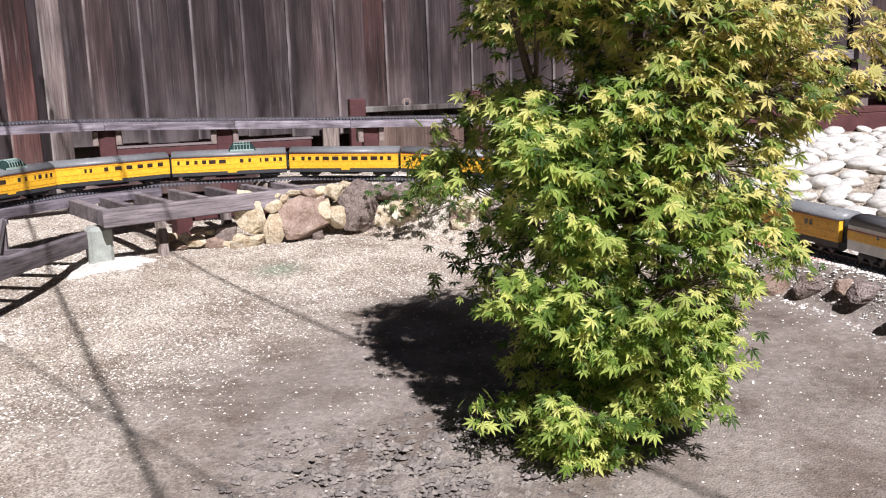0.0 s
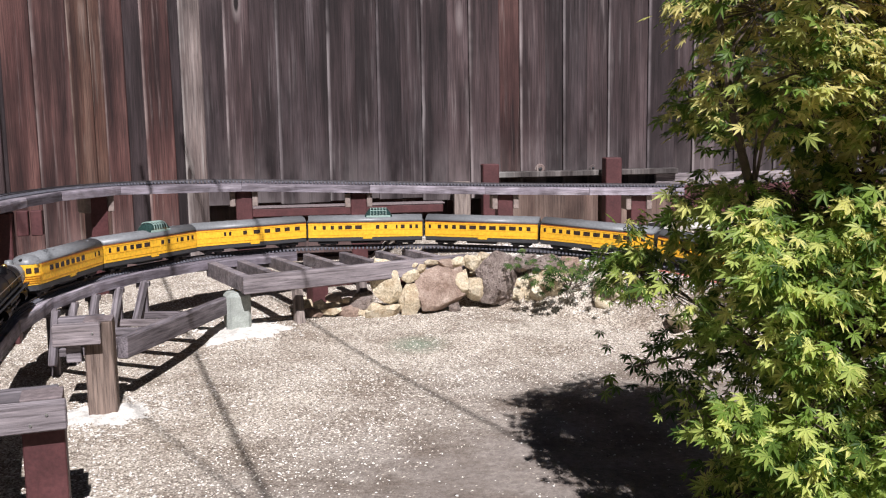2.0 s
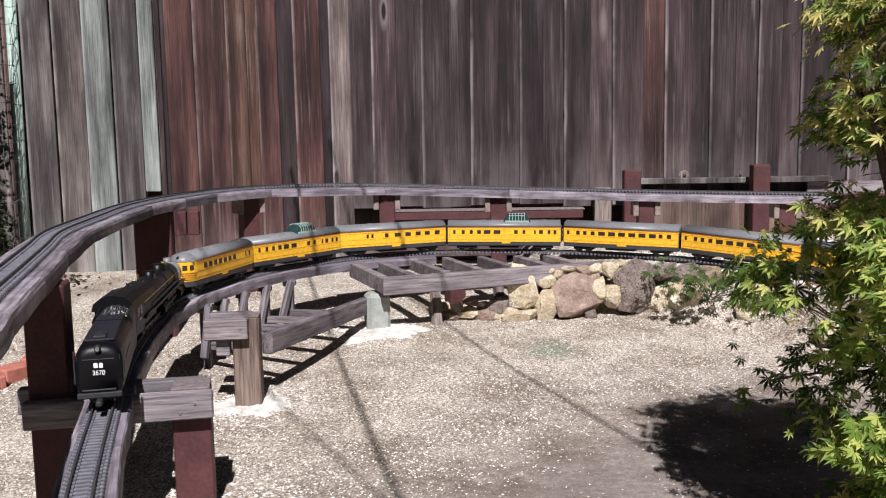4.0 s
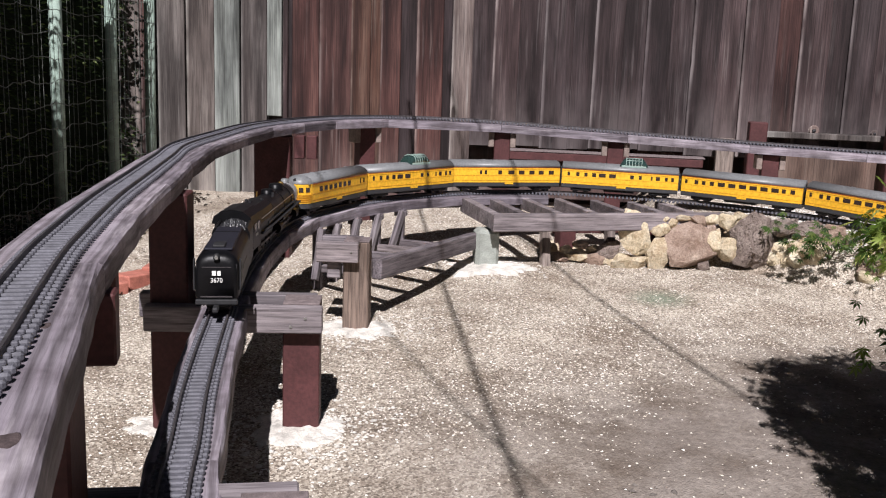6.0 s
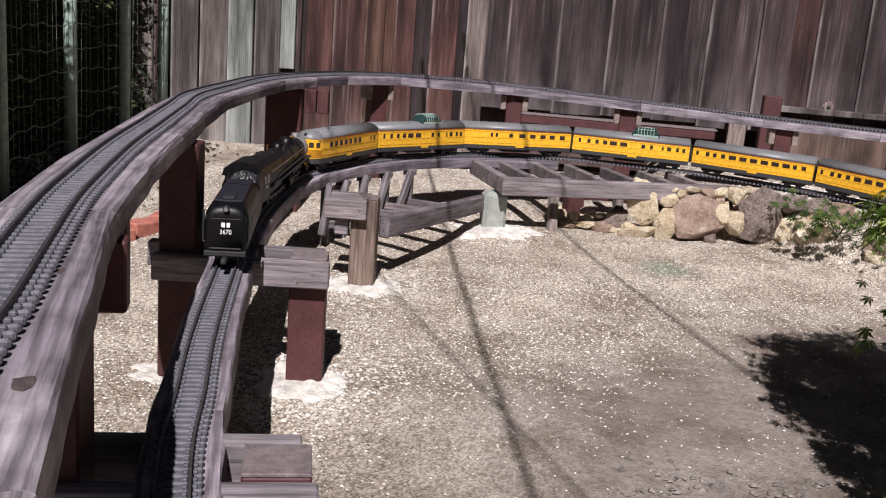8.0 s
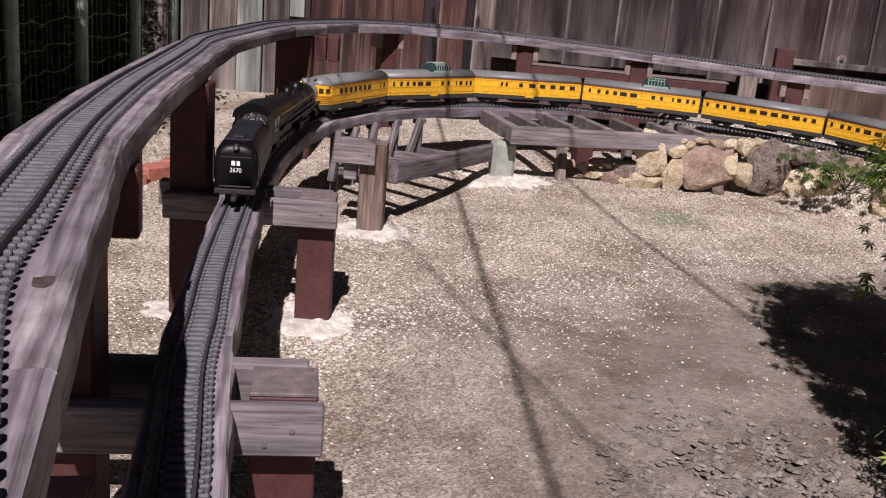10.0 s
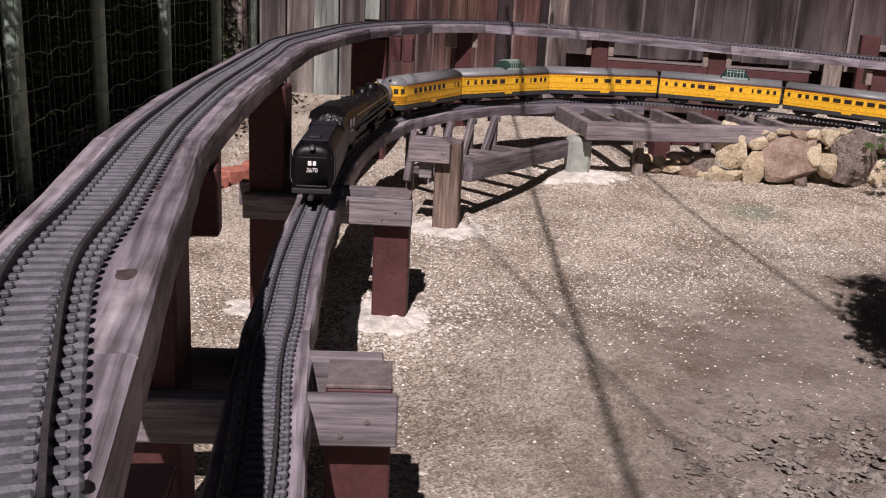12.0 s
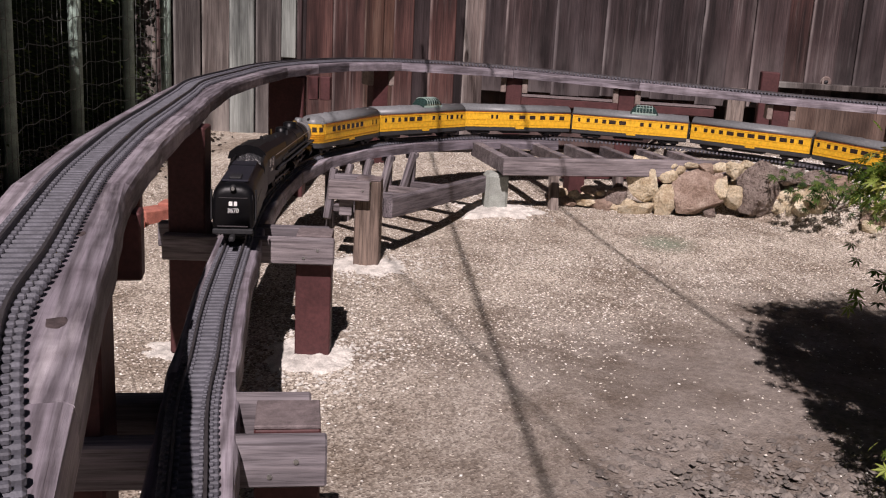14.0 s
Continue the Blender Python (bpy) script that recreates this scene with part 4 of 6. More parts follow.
def cobble_bank():
    t = thing("cobble_bank", pose(0, 0, 0), "bank of pale rounded river cobbles", "cobbles")
    rng = random.Random(21)
    data = []
    for k in range(5):
        bm = bmesh.new()
        bmesh.ops.create_icosphere(bm, subdivisions=2, radius=1.0)
        for v in bm.verts:
            n = v.co.normalized()
            v.co = n * (1 + 0.14 * noise.noise(n * 1.2 + Vector((k * 7, 0, 0))))
        me = bpy.data.meshes.new("cobble")
        bm.to_mesh(me)
        bm.free()
        me.materials.append(M_COBBLE_ONE)
        for p in me.polygons:
            p.use_smooth = True
        data.append(me)
    made, spots = 0, []
    for tries in range(14000):
        if made >= 300:
            break
        x, y = rng.uniform(2.5, 5.2), rng.uniform(0.3, 3.5)
        d = math.sqrt(((LOW2 - (x, y)) ** 2).sum(1).min())
        if d < 0.34 or hz(x, y) < 0.125:
            continue
        r = rng.uniform(0.050, 0.088)
        if any((x - a) ** 2 + (y - b) ** 2 < (0.84 * (r + c)) ** 2 for a, b, c in spots):
            continue
        spots.append((x, y, r))
        ob = new("cobble", rng.choice(data))
        ob.parent = t
        ob.matrix_local = Matrix.LocRotScale((x, y, hz(x, y) + r * 0.16), Euler((rng.uniform(-0.25, 0.25), rng.uniform(-0.25, 0.25), rng.uniform(0, 6.3))), (r * 1.25, r, r * rng.uniform(0.42, 0.6)))
        made += 1


M_COBBLE_ONE = plain("pale_cobble", (0.56, 0.54, 0.50), 0.32, 2.5, 0.75, 0, 0.25, 0.3, 9.0)
cobble_bank()


# ---- the train ----
def car_section():
    """Half section of a streamlined car: body and roof outlines, across and up from the rail top."""
    body = [(0.047, 0.030), (0.0515, 0.034), (0.0515, 0.047)]
    side = [(0.0515, 0.047), (0.0520, 0.085), (0.0515, 0.122)]
    roof = [(0.0525, 0.122), (0.0505, 0.132), (0.043, 0.142), (0.030, 0.149), (0.015, 0.1525), (0.0, 0.1535)]
    return body, side, roof


def loft(prof, x0, x1, close_ends=True, mirror=True, thickness=0.0):
    bm = bmesh.new()
    full = prof + [(-y, z) for y, z in reversed(prof) if y > 1e-6] if mirror else prof
    rings = [[bm.verts.new((x, y, z)) for y, z in full] for x in (x0, x1)]
    n = len(full)
    for k in range(n - 1):
        bm.faces.new((rings[0][k], rings[1][k], rings[1][k + 1], rings[0][k + 1]))
    bm.faces.new((rings[0][n - 1], rings[1][n - 1], rings[1][0], rings[0][0]))
    bm.faces.new(rings[0])
    bm.faces.new(rings[1][::-1])
    bmesh.ops.recalc_face_normals(bm, faces=bm.faces[:])
    return bm


def truck(parent, x, n=2):
    """A wheel truck."""
    t = part("truck", box(0.10, 0.058, 0.014, (x, 0, 0.019), 0.002), M_BLACK2, parent)
    for k in range(n):
        wx = x + (k - (n - 1) / 2) * 0.052
        w = part("wheel", tube((wx, -0.026, 0.016), (wx, 0.026, 0.016), 0.0155, 16), M_RAIL, t)
    for e in (-0.036, 0.036):
        part("side_frame", box(0.092, 0.008, 0.016, (x, e, 0.022), 0.003), M_BLACK2, t)


def passenger_car(kind, windows, label, body_mat=None):
    L = 0.566
    h = L / 2
    c = thing("passenger_car", pose(0, 0, 0), label, "model train car", "passenger cars")
    body, side, roof = car_section()
    tail = kind == "observation"
    x0 = -h + (0.05 if tail else 0)
    part("underframe", loft([(0.046, 0.026), (0.0505, 0.030), (0.0505, 0.0475)] + [(0.0, 0.0475)], x0, h), M_SKIRT, c, "dark grey skirt")
    sd = part("side_wall", loft([(0.0515, 0.0475), (0.0520, 0.085), (0.0515, 0.1205), (0.0, 0.1205)], x0, h), body_mat or M_YELLOW, c, "glossy yellow sides")
    part("roof", loft(roof, x0, h), M_ROOF, c, "smooth grey roof", True)
    if tail:
        for nm, r0, r1, z0, z1, mt in (("underframe", 0.0505, 0.0505, 0.027, 0.0475, M_SKIRT), ("side_wall", 0.0518, 0.0518, 0.0475, 0.1205, M_YELLOW)):
            bm = bmesh.new()
            ring = [[bm.verts.new((x0 + 0.002 - 0.052 * math.sin(a) * (r0 / 0.052), r0 * math.cos(a), z)) for a in np.linspace(0, math.pi, 15)] for z in (z0, z1)]
            for k in range(14):
                bm.faces.new((ring[0][k], ring[0][k + 1], ring[1][k + 1], ring[1][k]))
            bm.faces.new(ring[1])
            bm.faces.new(ring[0][::-1])
            part(nm, bm, mt, c)
        bm = bmesh.new()
        rings = []
        for y, z in roof[:-1]:
            rings.append([bm.verts.new((x0 + 0.001 - y * math.sin(a), y * math.cos(a), z)) for a in np.linspace(0, math.pi, 15)])
        tip = bm.verts.new((x0 + 0.001, 0, 0.1535))
        for a, b in zip(rings, rings[1:]):
            for k in range(14):
                bm.faces.new((a[k], a[k + 1], b[k + 1], b[k]))
        for k in range(14):
            bm.faces.new((rings[-1][k], rings[-1][k + 1], tip))
        part("rounded_roof_end", bm, M_ROOF, c, "", True)
        for a in (0.5, 1.05, 1.57, 2.1, 2.64):
            wv = part("window", box(0.003, 0.018, 0.018, (0, 0, 0), 0.001), M_WINDOW, c)
            wv.matrix_local = Matrix.Translation((x0 - 0.052 * math.sin(a), 0.052 * math.cos(a), 0.1)) @ Matrix.Rotation(math.atan2(math.cos(a), -math.sin(a)), 4, "Z")
        part("tail_lamp", tube((x0 - 0.040, 0, 0.139), (x0 - 0.05, 0, 0.1365), 0.005, 12), M_BLACK2, c)
        part("tail_lamp", tube((x0 - 0.02, -0.0495, 0.124), (x0 - 0.026, -0.051, 0.124), 0.004, 12), M_STEEL, c)
        for k in range(4):
            part("trim_shade_line", sweep([(x0 - 0.0532 * math.sin(a), 0.0532 * math.cos(a), 0.056 + 0.008 * k) for a in np.linspace(0.1, 3.04, 15)], [(-0.001, -0.001), (0.001, -0.001), (0.001, 0.001), (-0.001, 0.001)]), M_STRIPE_SOFT, c)
    for e in (-1, 1):
        part("stripe", box(h - x0, 0.0016, 0.0018, ((h + x0) / 2, e * 0.0523, 0.1205)), M_STRIPE, c, "red stripe under the roof")
        for x, w in windows:
            part("window", box(w, 0.0030, 0.0195, (x, e * 0.0520, 0.0970), 0.001), M_WINDOW, c)
        # darker yellow trim strips, standing for faint shadow lines along the sides
        for z in (0.0585, 0.082, 0.1125):
            part("trim_shade_line", box(h - x0 - 0.004, 0.0012, 0.0010, ((h + x0) / 2, e * 0.0524, z)), M_STRIPE_SOFT, c)
        part("step_board", box(0.045, 0.004, 0.008, (0.01, e * 0.0505, 0.043)), M_YELLOW, c)
    if kind == "dome":
        d0, d1 = -0.005, 0.135
        bm = bmesh.new()
        prof = [(0.041, 0.138), (0.0405, 0.160), (0.037, 0.172), (0.029, 0.180), (0.016, 0.1845), (0.0, 0.186)]
        full = prof + [(-y, z) for y, z in reversed(prof) if y > 0]
        rings = []
        for x, k in ((d0, 0.22), (d0 + 0.010, 0.62), (d0 + 0.022, 0.93), (d0 + 0.032, 1.0), (d1 - 0.032, 1.0), (d1 - 0.022, 0.93), (d1 - 0.010, 0.62), (d1, 0.22)):
            rings.append([bm.verts.new((x, y * (0.85 + 0.15 * k), 0.138 + (z - 0.138) * k)) for y, z in full])
        for a, b in zip(rings, rings[1:]):
            for k in range(len(full) - 1):
                bm.faces.new((a[k], a[k + 1], b[k + 1], b[k]))
        bm.faces.new(rings[0])
        bm.faces.new(rings[-1][::-1])
        bmesh.ops.recalc_face_normals(bm, faces=bm.faces[:])
        dm = part("dome", bm, M_DOME, c, "green-tinted glazed dome")
        for x in np.linspace(d0 + 0.032, d1 - 0.032, 6):
            part("dome_rib", sweep([(x, y, z + 0.0012) for y, z in full[::-1]], [(-0.0016, -0.001), (0.0016, -0.001), (0.0016, 0.001), (-0.0016, 0.001)], up=Vector((1, 0, 0))), M_GREEN_FRAME, dm)
        part("dome_rib", box(d1 - d0 - 0.06, 0.004, 0.002, ((d0 + d1) / 2, 0, 0.1865), 0.0008), M_GREEN_FRAME, dm)
        for e in (-1, 1):
            part("dome_sill", box(d1 - d0 - 0.02, 0.003, 0.010, ((d0 + d1) / 2, e * 0.0408, 0.148), 0.001), M_GREEN_FRAME, dm)
            part("dome_rib", box(d1 - d0 - 0.06, 0.003, 0.003, ((d0 + d1) / 2, e * 0.0335, 0.1775), 0.001), M_GREEN_FRAME, dm)
    for k in range(5):
        part("roof_vent", box(0.018, 0.010, 0.003, (h - 0.06 - k * 0.02 if k < 2 else -h + 0.09 + k * 0.03, 0.018 * (1 if k % 2 else -1), 0.1515), 0.001), M_ROOF, c)
    truck(c, -h + 0.095)
    truck(c, h - 0.085)
    part("underfloor_box", box(0.15, 0.07, 0.018, (0.0, 0, 0.024), 0.003), M_BLACK2, c)
    part("diaphragm", box(0.012, 0.07, 0.085, (h + 0.004, 0, 0.085), 0.003), M_BLACK2, c)
    if not tail:
        part("diaphragm", box(0.012, 0.07, 0.085, (-h - 0.004, 0, 0.085), 0.003), M_BLACK2, c)
    return c


M_SKIRT = plain("car_skirt", (0.045, 0.045, 0.048), 0.15, 14, 0.5, 0, 0.03)
M_STRIPE_SOFT = plain("yellow_trim_shade", (0.60, 0.28, 0.02), 0.1, 14, 0.45, 0, 0)
M_DOME = plain("dome_glass", (0.022, 0.045, 0.04), 0.15, 20, 0.08, 0.0, 0, 0.9)


def place_on_track(ob, s, half):
    """Set a vehicle on the lower track with its middle at s, wheels on the rails."""
    a, _ = along(LOWER, s - half)
    b, _ = along(LOWER, s + half)
    d = b - a
    m = (a + b) / 2
    ob.matrix_world = Matrix.Translation((m.x, m.y, m.z + 0.0190)) @ Matrix.Rotation(math.atan2(d.y, d.x), 4, "Z") @ Matrix.Rotation(-math.atan2(d.z, d.xy.length), 4, "Y")


S0 = 1.84   # the tender's rear end along the lower track
wide = [(-0.13 + 0.036 * k, 0.024) for k in range(7)]
CARS = [("observation", [(-0.16 + 0.043 * k, 0.026) for k in range(7)] + [(0.21, 0.008), (0.245, 0.012)], "yellow observation car with a rounded grey end, on the track"),
        ("dome", [(-0.25, 0.012), (-0.205, 0.016), (-0.165, 0.016), (-0.125, 0.020), (-0.085, 0.034), (-0.035, 0.034), (0.06, 0.018), (0.1, 0.014), (0.155, 0.008), (0.185, 0.02), (0.225, 0.014), (0.255, 0.014)], "yellow dome car with a green glazed dome, on the track"),
        ("coach", [(-0.14, 0.012), (-0.115, 0.012), (-0.04, 0.02), (0.02, 0.033), (0.075, 0.03), (0.13, 0.028), (0.18, 0.028), (0.235, 0.028)], "yellow passenger coach with a grey roof, on the track"),
        ("dome", [(-0.25, 0.012), (-0.205, 0.016), (-0.165, 0.016), (-0.125, 0.020), (-0.085, 0.034), (-0.035, 0.034), (0.06, 0.018), (0.1, 0.014), (0.155, 0.008), (0.185, 0.02), (0.225, 0.014), (0.255, 0.014)], "yellow dome car with a green glazed dome, on the track"),
        ("coach", [(-0.26, 0.012), (-0.21, 0.018), (-0.175, 0.018), (-0.135, 0.02), (-0.09, 0.034), (-0.04, 0.034), (0.01, 0.034), (0.06, 0.034), (0.11, 0.034), (0.16, 0.034), (0.2, 0.018), (0.24, 0.02)], "yellow passenger coach with a grey roof, on the track"),
        ("coach", [(-0.26, 0.012), (-0.21, 0.018), (-0.175, 0.018), (-0.135, 0.02), (-0.09, 0.034), (-0.04, 0.034), (0.01, 0.034), (0.06, 0.034), (0.11, 0.034), (0.16, 0.034), (0.2, 0.018), (0.24, 0.02)], "yellow passenger coach with a grey roof, on the track"),
        ("coach", [(-0.26, 0.012), (-0.21, 0.018), (-0.175, 0.018), (-0.135, 0.02), (-0.09, 0.034), (-0.04, 0.034), (0.01, 0.034), (0.06, 0.034), (0.11, 0.034), (0.16, 0.034), (0.2, 0.018), (0.24, 0.02)], "yellow passenger coach with a grey roof, on the track"),
        ("coach", [(-0.26, 0.012), (-0.21, 0.018), (-0.175, 0.018), (-0.135, 0.02), (-0.09, 0.034), (-0.04, 0.034), (0.01, 0.034), (0.06, 0.034), (0.11, 0.034), (0.16, 0.034), (0.2, 0.018), (0.24, 0.02)], "yellow passenger coach with a grey roof, on the track"),
        ("baggage", [(-0.12, 0.014), (-0.095, 0.014), (0.12, 0.014), (0.145, 0.014)], "yellow baggage car with few windows, on the track")]
s = S0 + 1.62
for kind, win, lab in CARS:
    c = passenger_car(kind, win, lab)
    place_on_track(c, s + 0.30, 0.2)
    s += 0.598


def boiler_ring(x, r, z, n=20):
    return [(x, r * math.cos(a), z + r * math.sin(a)) for a in np.linspace(0, 2 * math.pi, n, endpoint=False)]


def lathe(stations, bm=None, n=20):
    """A body round the x axis; stations of (x, radius, centre height)."""
    bm = bm or bmesh.new()
    rings = [[bm.verts.new(p) for p in boiler_ring(*st, n)] for st in stations]
    for a, b in zip(rings, rings[1:]):
        for k in range(n):
            bm.faces.new((a[k], a[(k + 1) % n], b[(k + 1) % n], b[k]))
    bm.faces.new(rings[0][::-1])
    bm.faces.new(rings[-1])
    bmesh.ops.recalc_face_normals(bm, faces=bm.faces[:])
    return bm


def locomotive():
    """The engine, front towards +x."""
    L = thing("steam_locomotive", pose(0, 0, 0), "black model steam locomotive with a silver smokebox, on the track", "locomotive")
    part("boiler", lathe([(-0.33, 0.050, 0.095), (-0.10, 0.050, 0.095), (0.0, 0.0475, 0.095), (0.34, 0.046, 0.095)]), M_BLACK, L, "", True)
    part("smokebox", lathe([(0.341, 0.0462, 0.095), (0.42, 0.0462, 0.095), (0.428, 0.042, 0.095), (0.432, 0.030, 0.095)]), M_SILVER, L, "silver-grey smokebox", True)
    part("firebox", loft([(0.049, 0.05), (0.052, 0.10), (0.044, 0.132), (0.025, 0.146), (0.0, 0.149)], -0.34, -0.12), M_BLACK, L)
    cab = part("cab", loft([(0.056, 0.045), (0.056, 0.118), (0.050, 0.138), (0.030, 0.153), (0.0, 0.158)], -0.45, -0.345), M_BLACK, L)
    part("cab_roof", loft([(0.0585, 0.120), (0.0525, 0.1405), (0.031, 0.156), (0.0, 0.161)], -0.475, -0.335), M_BLACK, cab)
    for e in (-1, 1):
        for x in (-0.42, -0.38):
            part("cab_window", box(0.026, 0.002, 0.026, (x, e * 0.0562, 0.105), 0.001), M_WINDOW, cab)
        part("number_board", box(0.028, 0.0015, 0.007, (-0.40, e * 0.0566, 0.083)), M_WHITE, cab, "small white number bar")
        part("running_board", box(0.72, 0.018, 0.004, (0.03, e * 0.054, 0.072), 0.001), M_BLACK2, L)
        part("handrail", tube((-0.30, e * 0.051, 0.112), (0.40, e * 0.049, 0.112), 0.0013, 6), M_STEEL, L)
        part("side_pipe", tube((-0.20, e * 0.053, 0.085), (0.30, e * 0.051, 0.085), 0.004, 8), M_BLACK2, L)
        part("air_tank", tube((0.05, e * 0.046, 0.060), (0.22, e * 0.046, 0.060), 0.010, 12), M_BLACK, L)
        for g, base in enumerate((-0.235, 0.095)):
            for k in range(4):
                w = part("driving_wheel", tube((base + k * 0.062, e * 0.0215, 0.0275), (base + k * 0.062, e * 0.030, 0.0275), 0.027, 20), M_BLACK2, L)
                part("counterweight", box(0.02, 0.002, 0.012, (base + k * 0.062, e * 0.031, 0.020), 0.001), M_RAIL, w)
            part("side_rod", box(0.20, 0.004, 0.008, (base + 0.093, e * 0.034, 0.022), 0.001), M_RAIL, L, "steel coupling rod")
            part("main_rod", box(0.13, 0.004, 0.006, (base + 0.19, e * 0.038, 0.026), 0.001), M_RAIL, L)
            part("cylinder", tube((base + 0.235, e * 0.040, 0.033), (base + 0.285, e * 0.040, 0.033), 0.016, 16), M_BLACK, L)
        for x in (0.415,):
            part("pilot_wheel", tube((x, e * 0.0215, 0.0165), (x, e * 0.029, 0.0165), 0.016, 16), M_BLACK2, L)
    part("frame", box(0.80, 0.036, 0.03, (0.0, 0, 0.045), 0.002), M_BLACK2, L)
    part("stack", lathe_z(0.385, 0, 0.138, 0.154, 0.015), M_ROOF, L, "grey flared stack", True)
    part("sand_dome", lathe_z(0.20, 0, 0.132, 0.157, 0.026), M_BLACK, L, "", True)
    part("steam_dome", lathe_z(0.04, 0, 0.132, 0.156, 0.022), M_BLACK, L, "", True)
    part("bell", lathe_z(0.30, 0, 0.138, 0.152, 0.009), M_BRASS, L, "brass bell", True)
    part("whistle", tube((-0.05, 0.018, 0.141), (-0.05, 0.018, 0.158), 0.0025, 8), M_BRASS, L, "brass whistle")
    for x in (-0.09, 0.11, 0.26, 0.338):
        part("boiler_band", lathe([(x, 0.0505 if x < 0 else 0.0485, 0.095), (x + 0.005, 0.0505 if x < 0 else 0.0485, 0.095)]), M_RAIL if x > 0.3 else M_BLACK, L)
    part("headlight", tube((0.43, 0, 0.118), (0.445, 0, 0.118), 0.009, 14), M_STEEL, L)
    part("pilot", box(0.03, 0.085, 0.03, (0.455, 0, 0.025), 0.004), M_BLACK2, L)
    part("pilot_deck", box(0.06, 0.09, 0.006, (0.44, 0, 0.05), 0.001), M_BLACK2, L)
    for x, y in ((-0.20, 0.02), (-0.16, -0.02), (-0.24, 0.0), (-0.02, -0.03)):
        part("fitting", tube((x, y, 0.138), (x, y, 0.153), 0.0045, 8), M_BLACK2, L)
    return L


def lathe_z(x, y, z0, z1, r):
    bm = bmesh.new()
    st = [(z0, r * 1.15), (z0 + (z1 - z0) * 0.35, r), (z0 + (z1 - z0) * 0.85, r * 0.96), (z1, r * 0.72)]
    rings = [[bm.verts.new((x + q * math.cos(a), y + q * math.sin(a), z)) for a in np.linspace(0, 2 * math.pi, 16, endpoint=False)] for z, q in st]
    for a, b in zip(rings, rings[1:]):
        for k in range(16):
            bm.faces.new((a[k], a[(k + 1) % 16], b[(k + 1) % 16], b[k]))
    bm.faces.new(rings[-1])
    return bm


def letters(text, size, m, mat, parent, name):
    cu = bpy.data.curves.new(name, "FONT")
    cu.body, cu.size, cu.extrude, cu.align_x, cu.align_y = text, size, 0.0004, "CENTER", "CENTER"
    tmp = bpy.data.objects.new(name, cu)
    scene.collection.objects.link(tmp)
    bpy.context.view_layer.update()
    me = bpy.data.meshes.new_from_object(tmp)
    bpy.data.objects.remove(tmp)
    me.materials.clear()
    me.materials.append(mat)
    ob = new(name, me)
    ob.parent = parent
    ob.matrix_local = m
    return ob


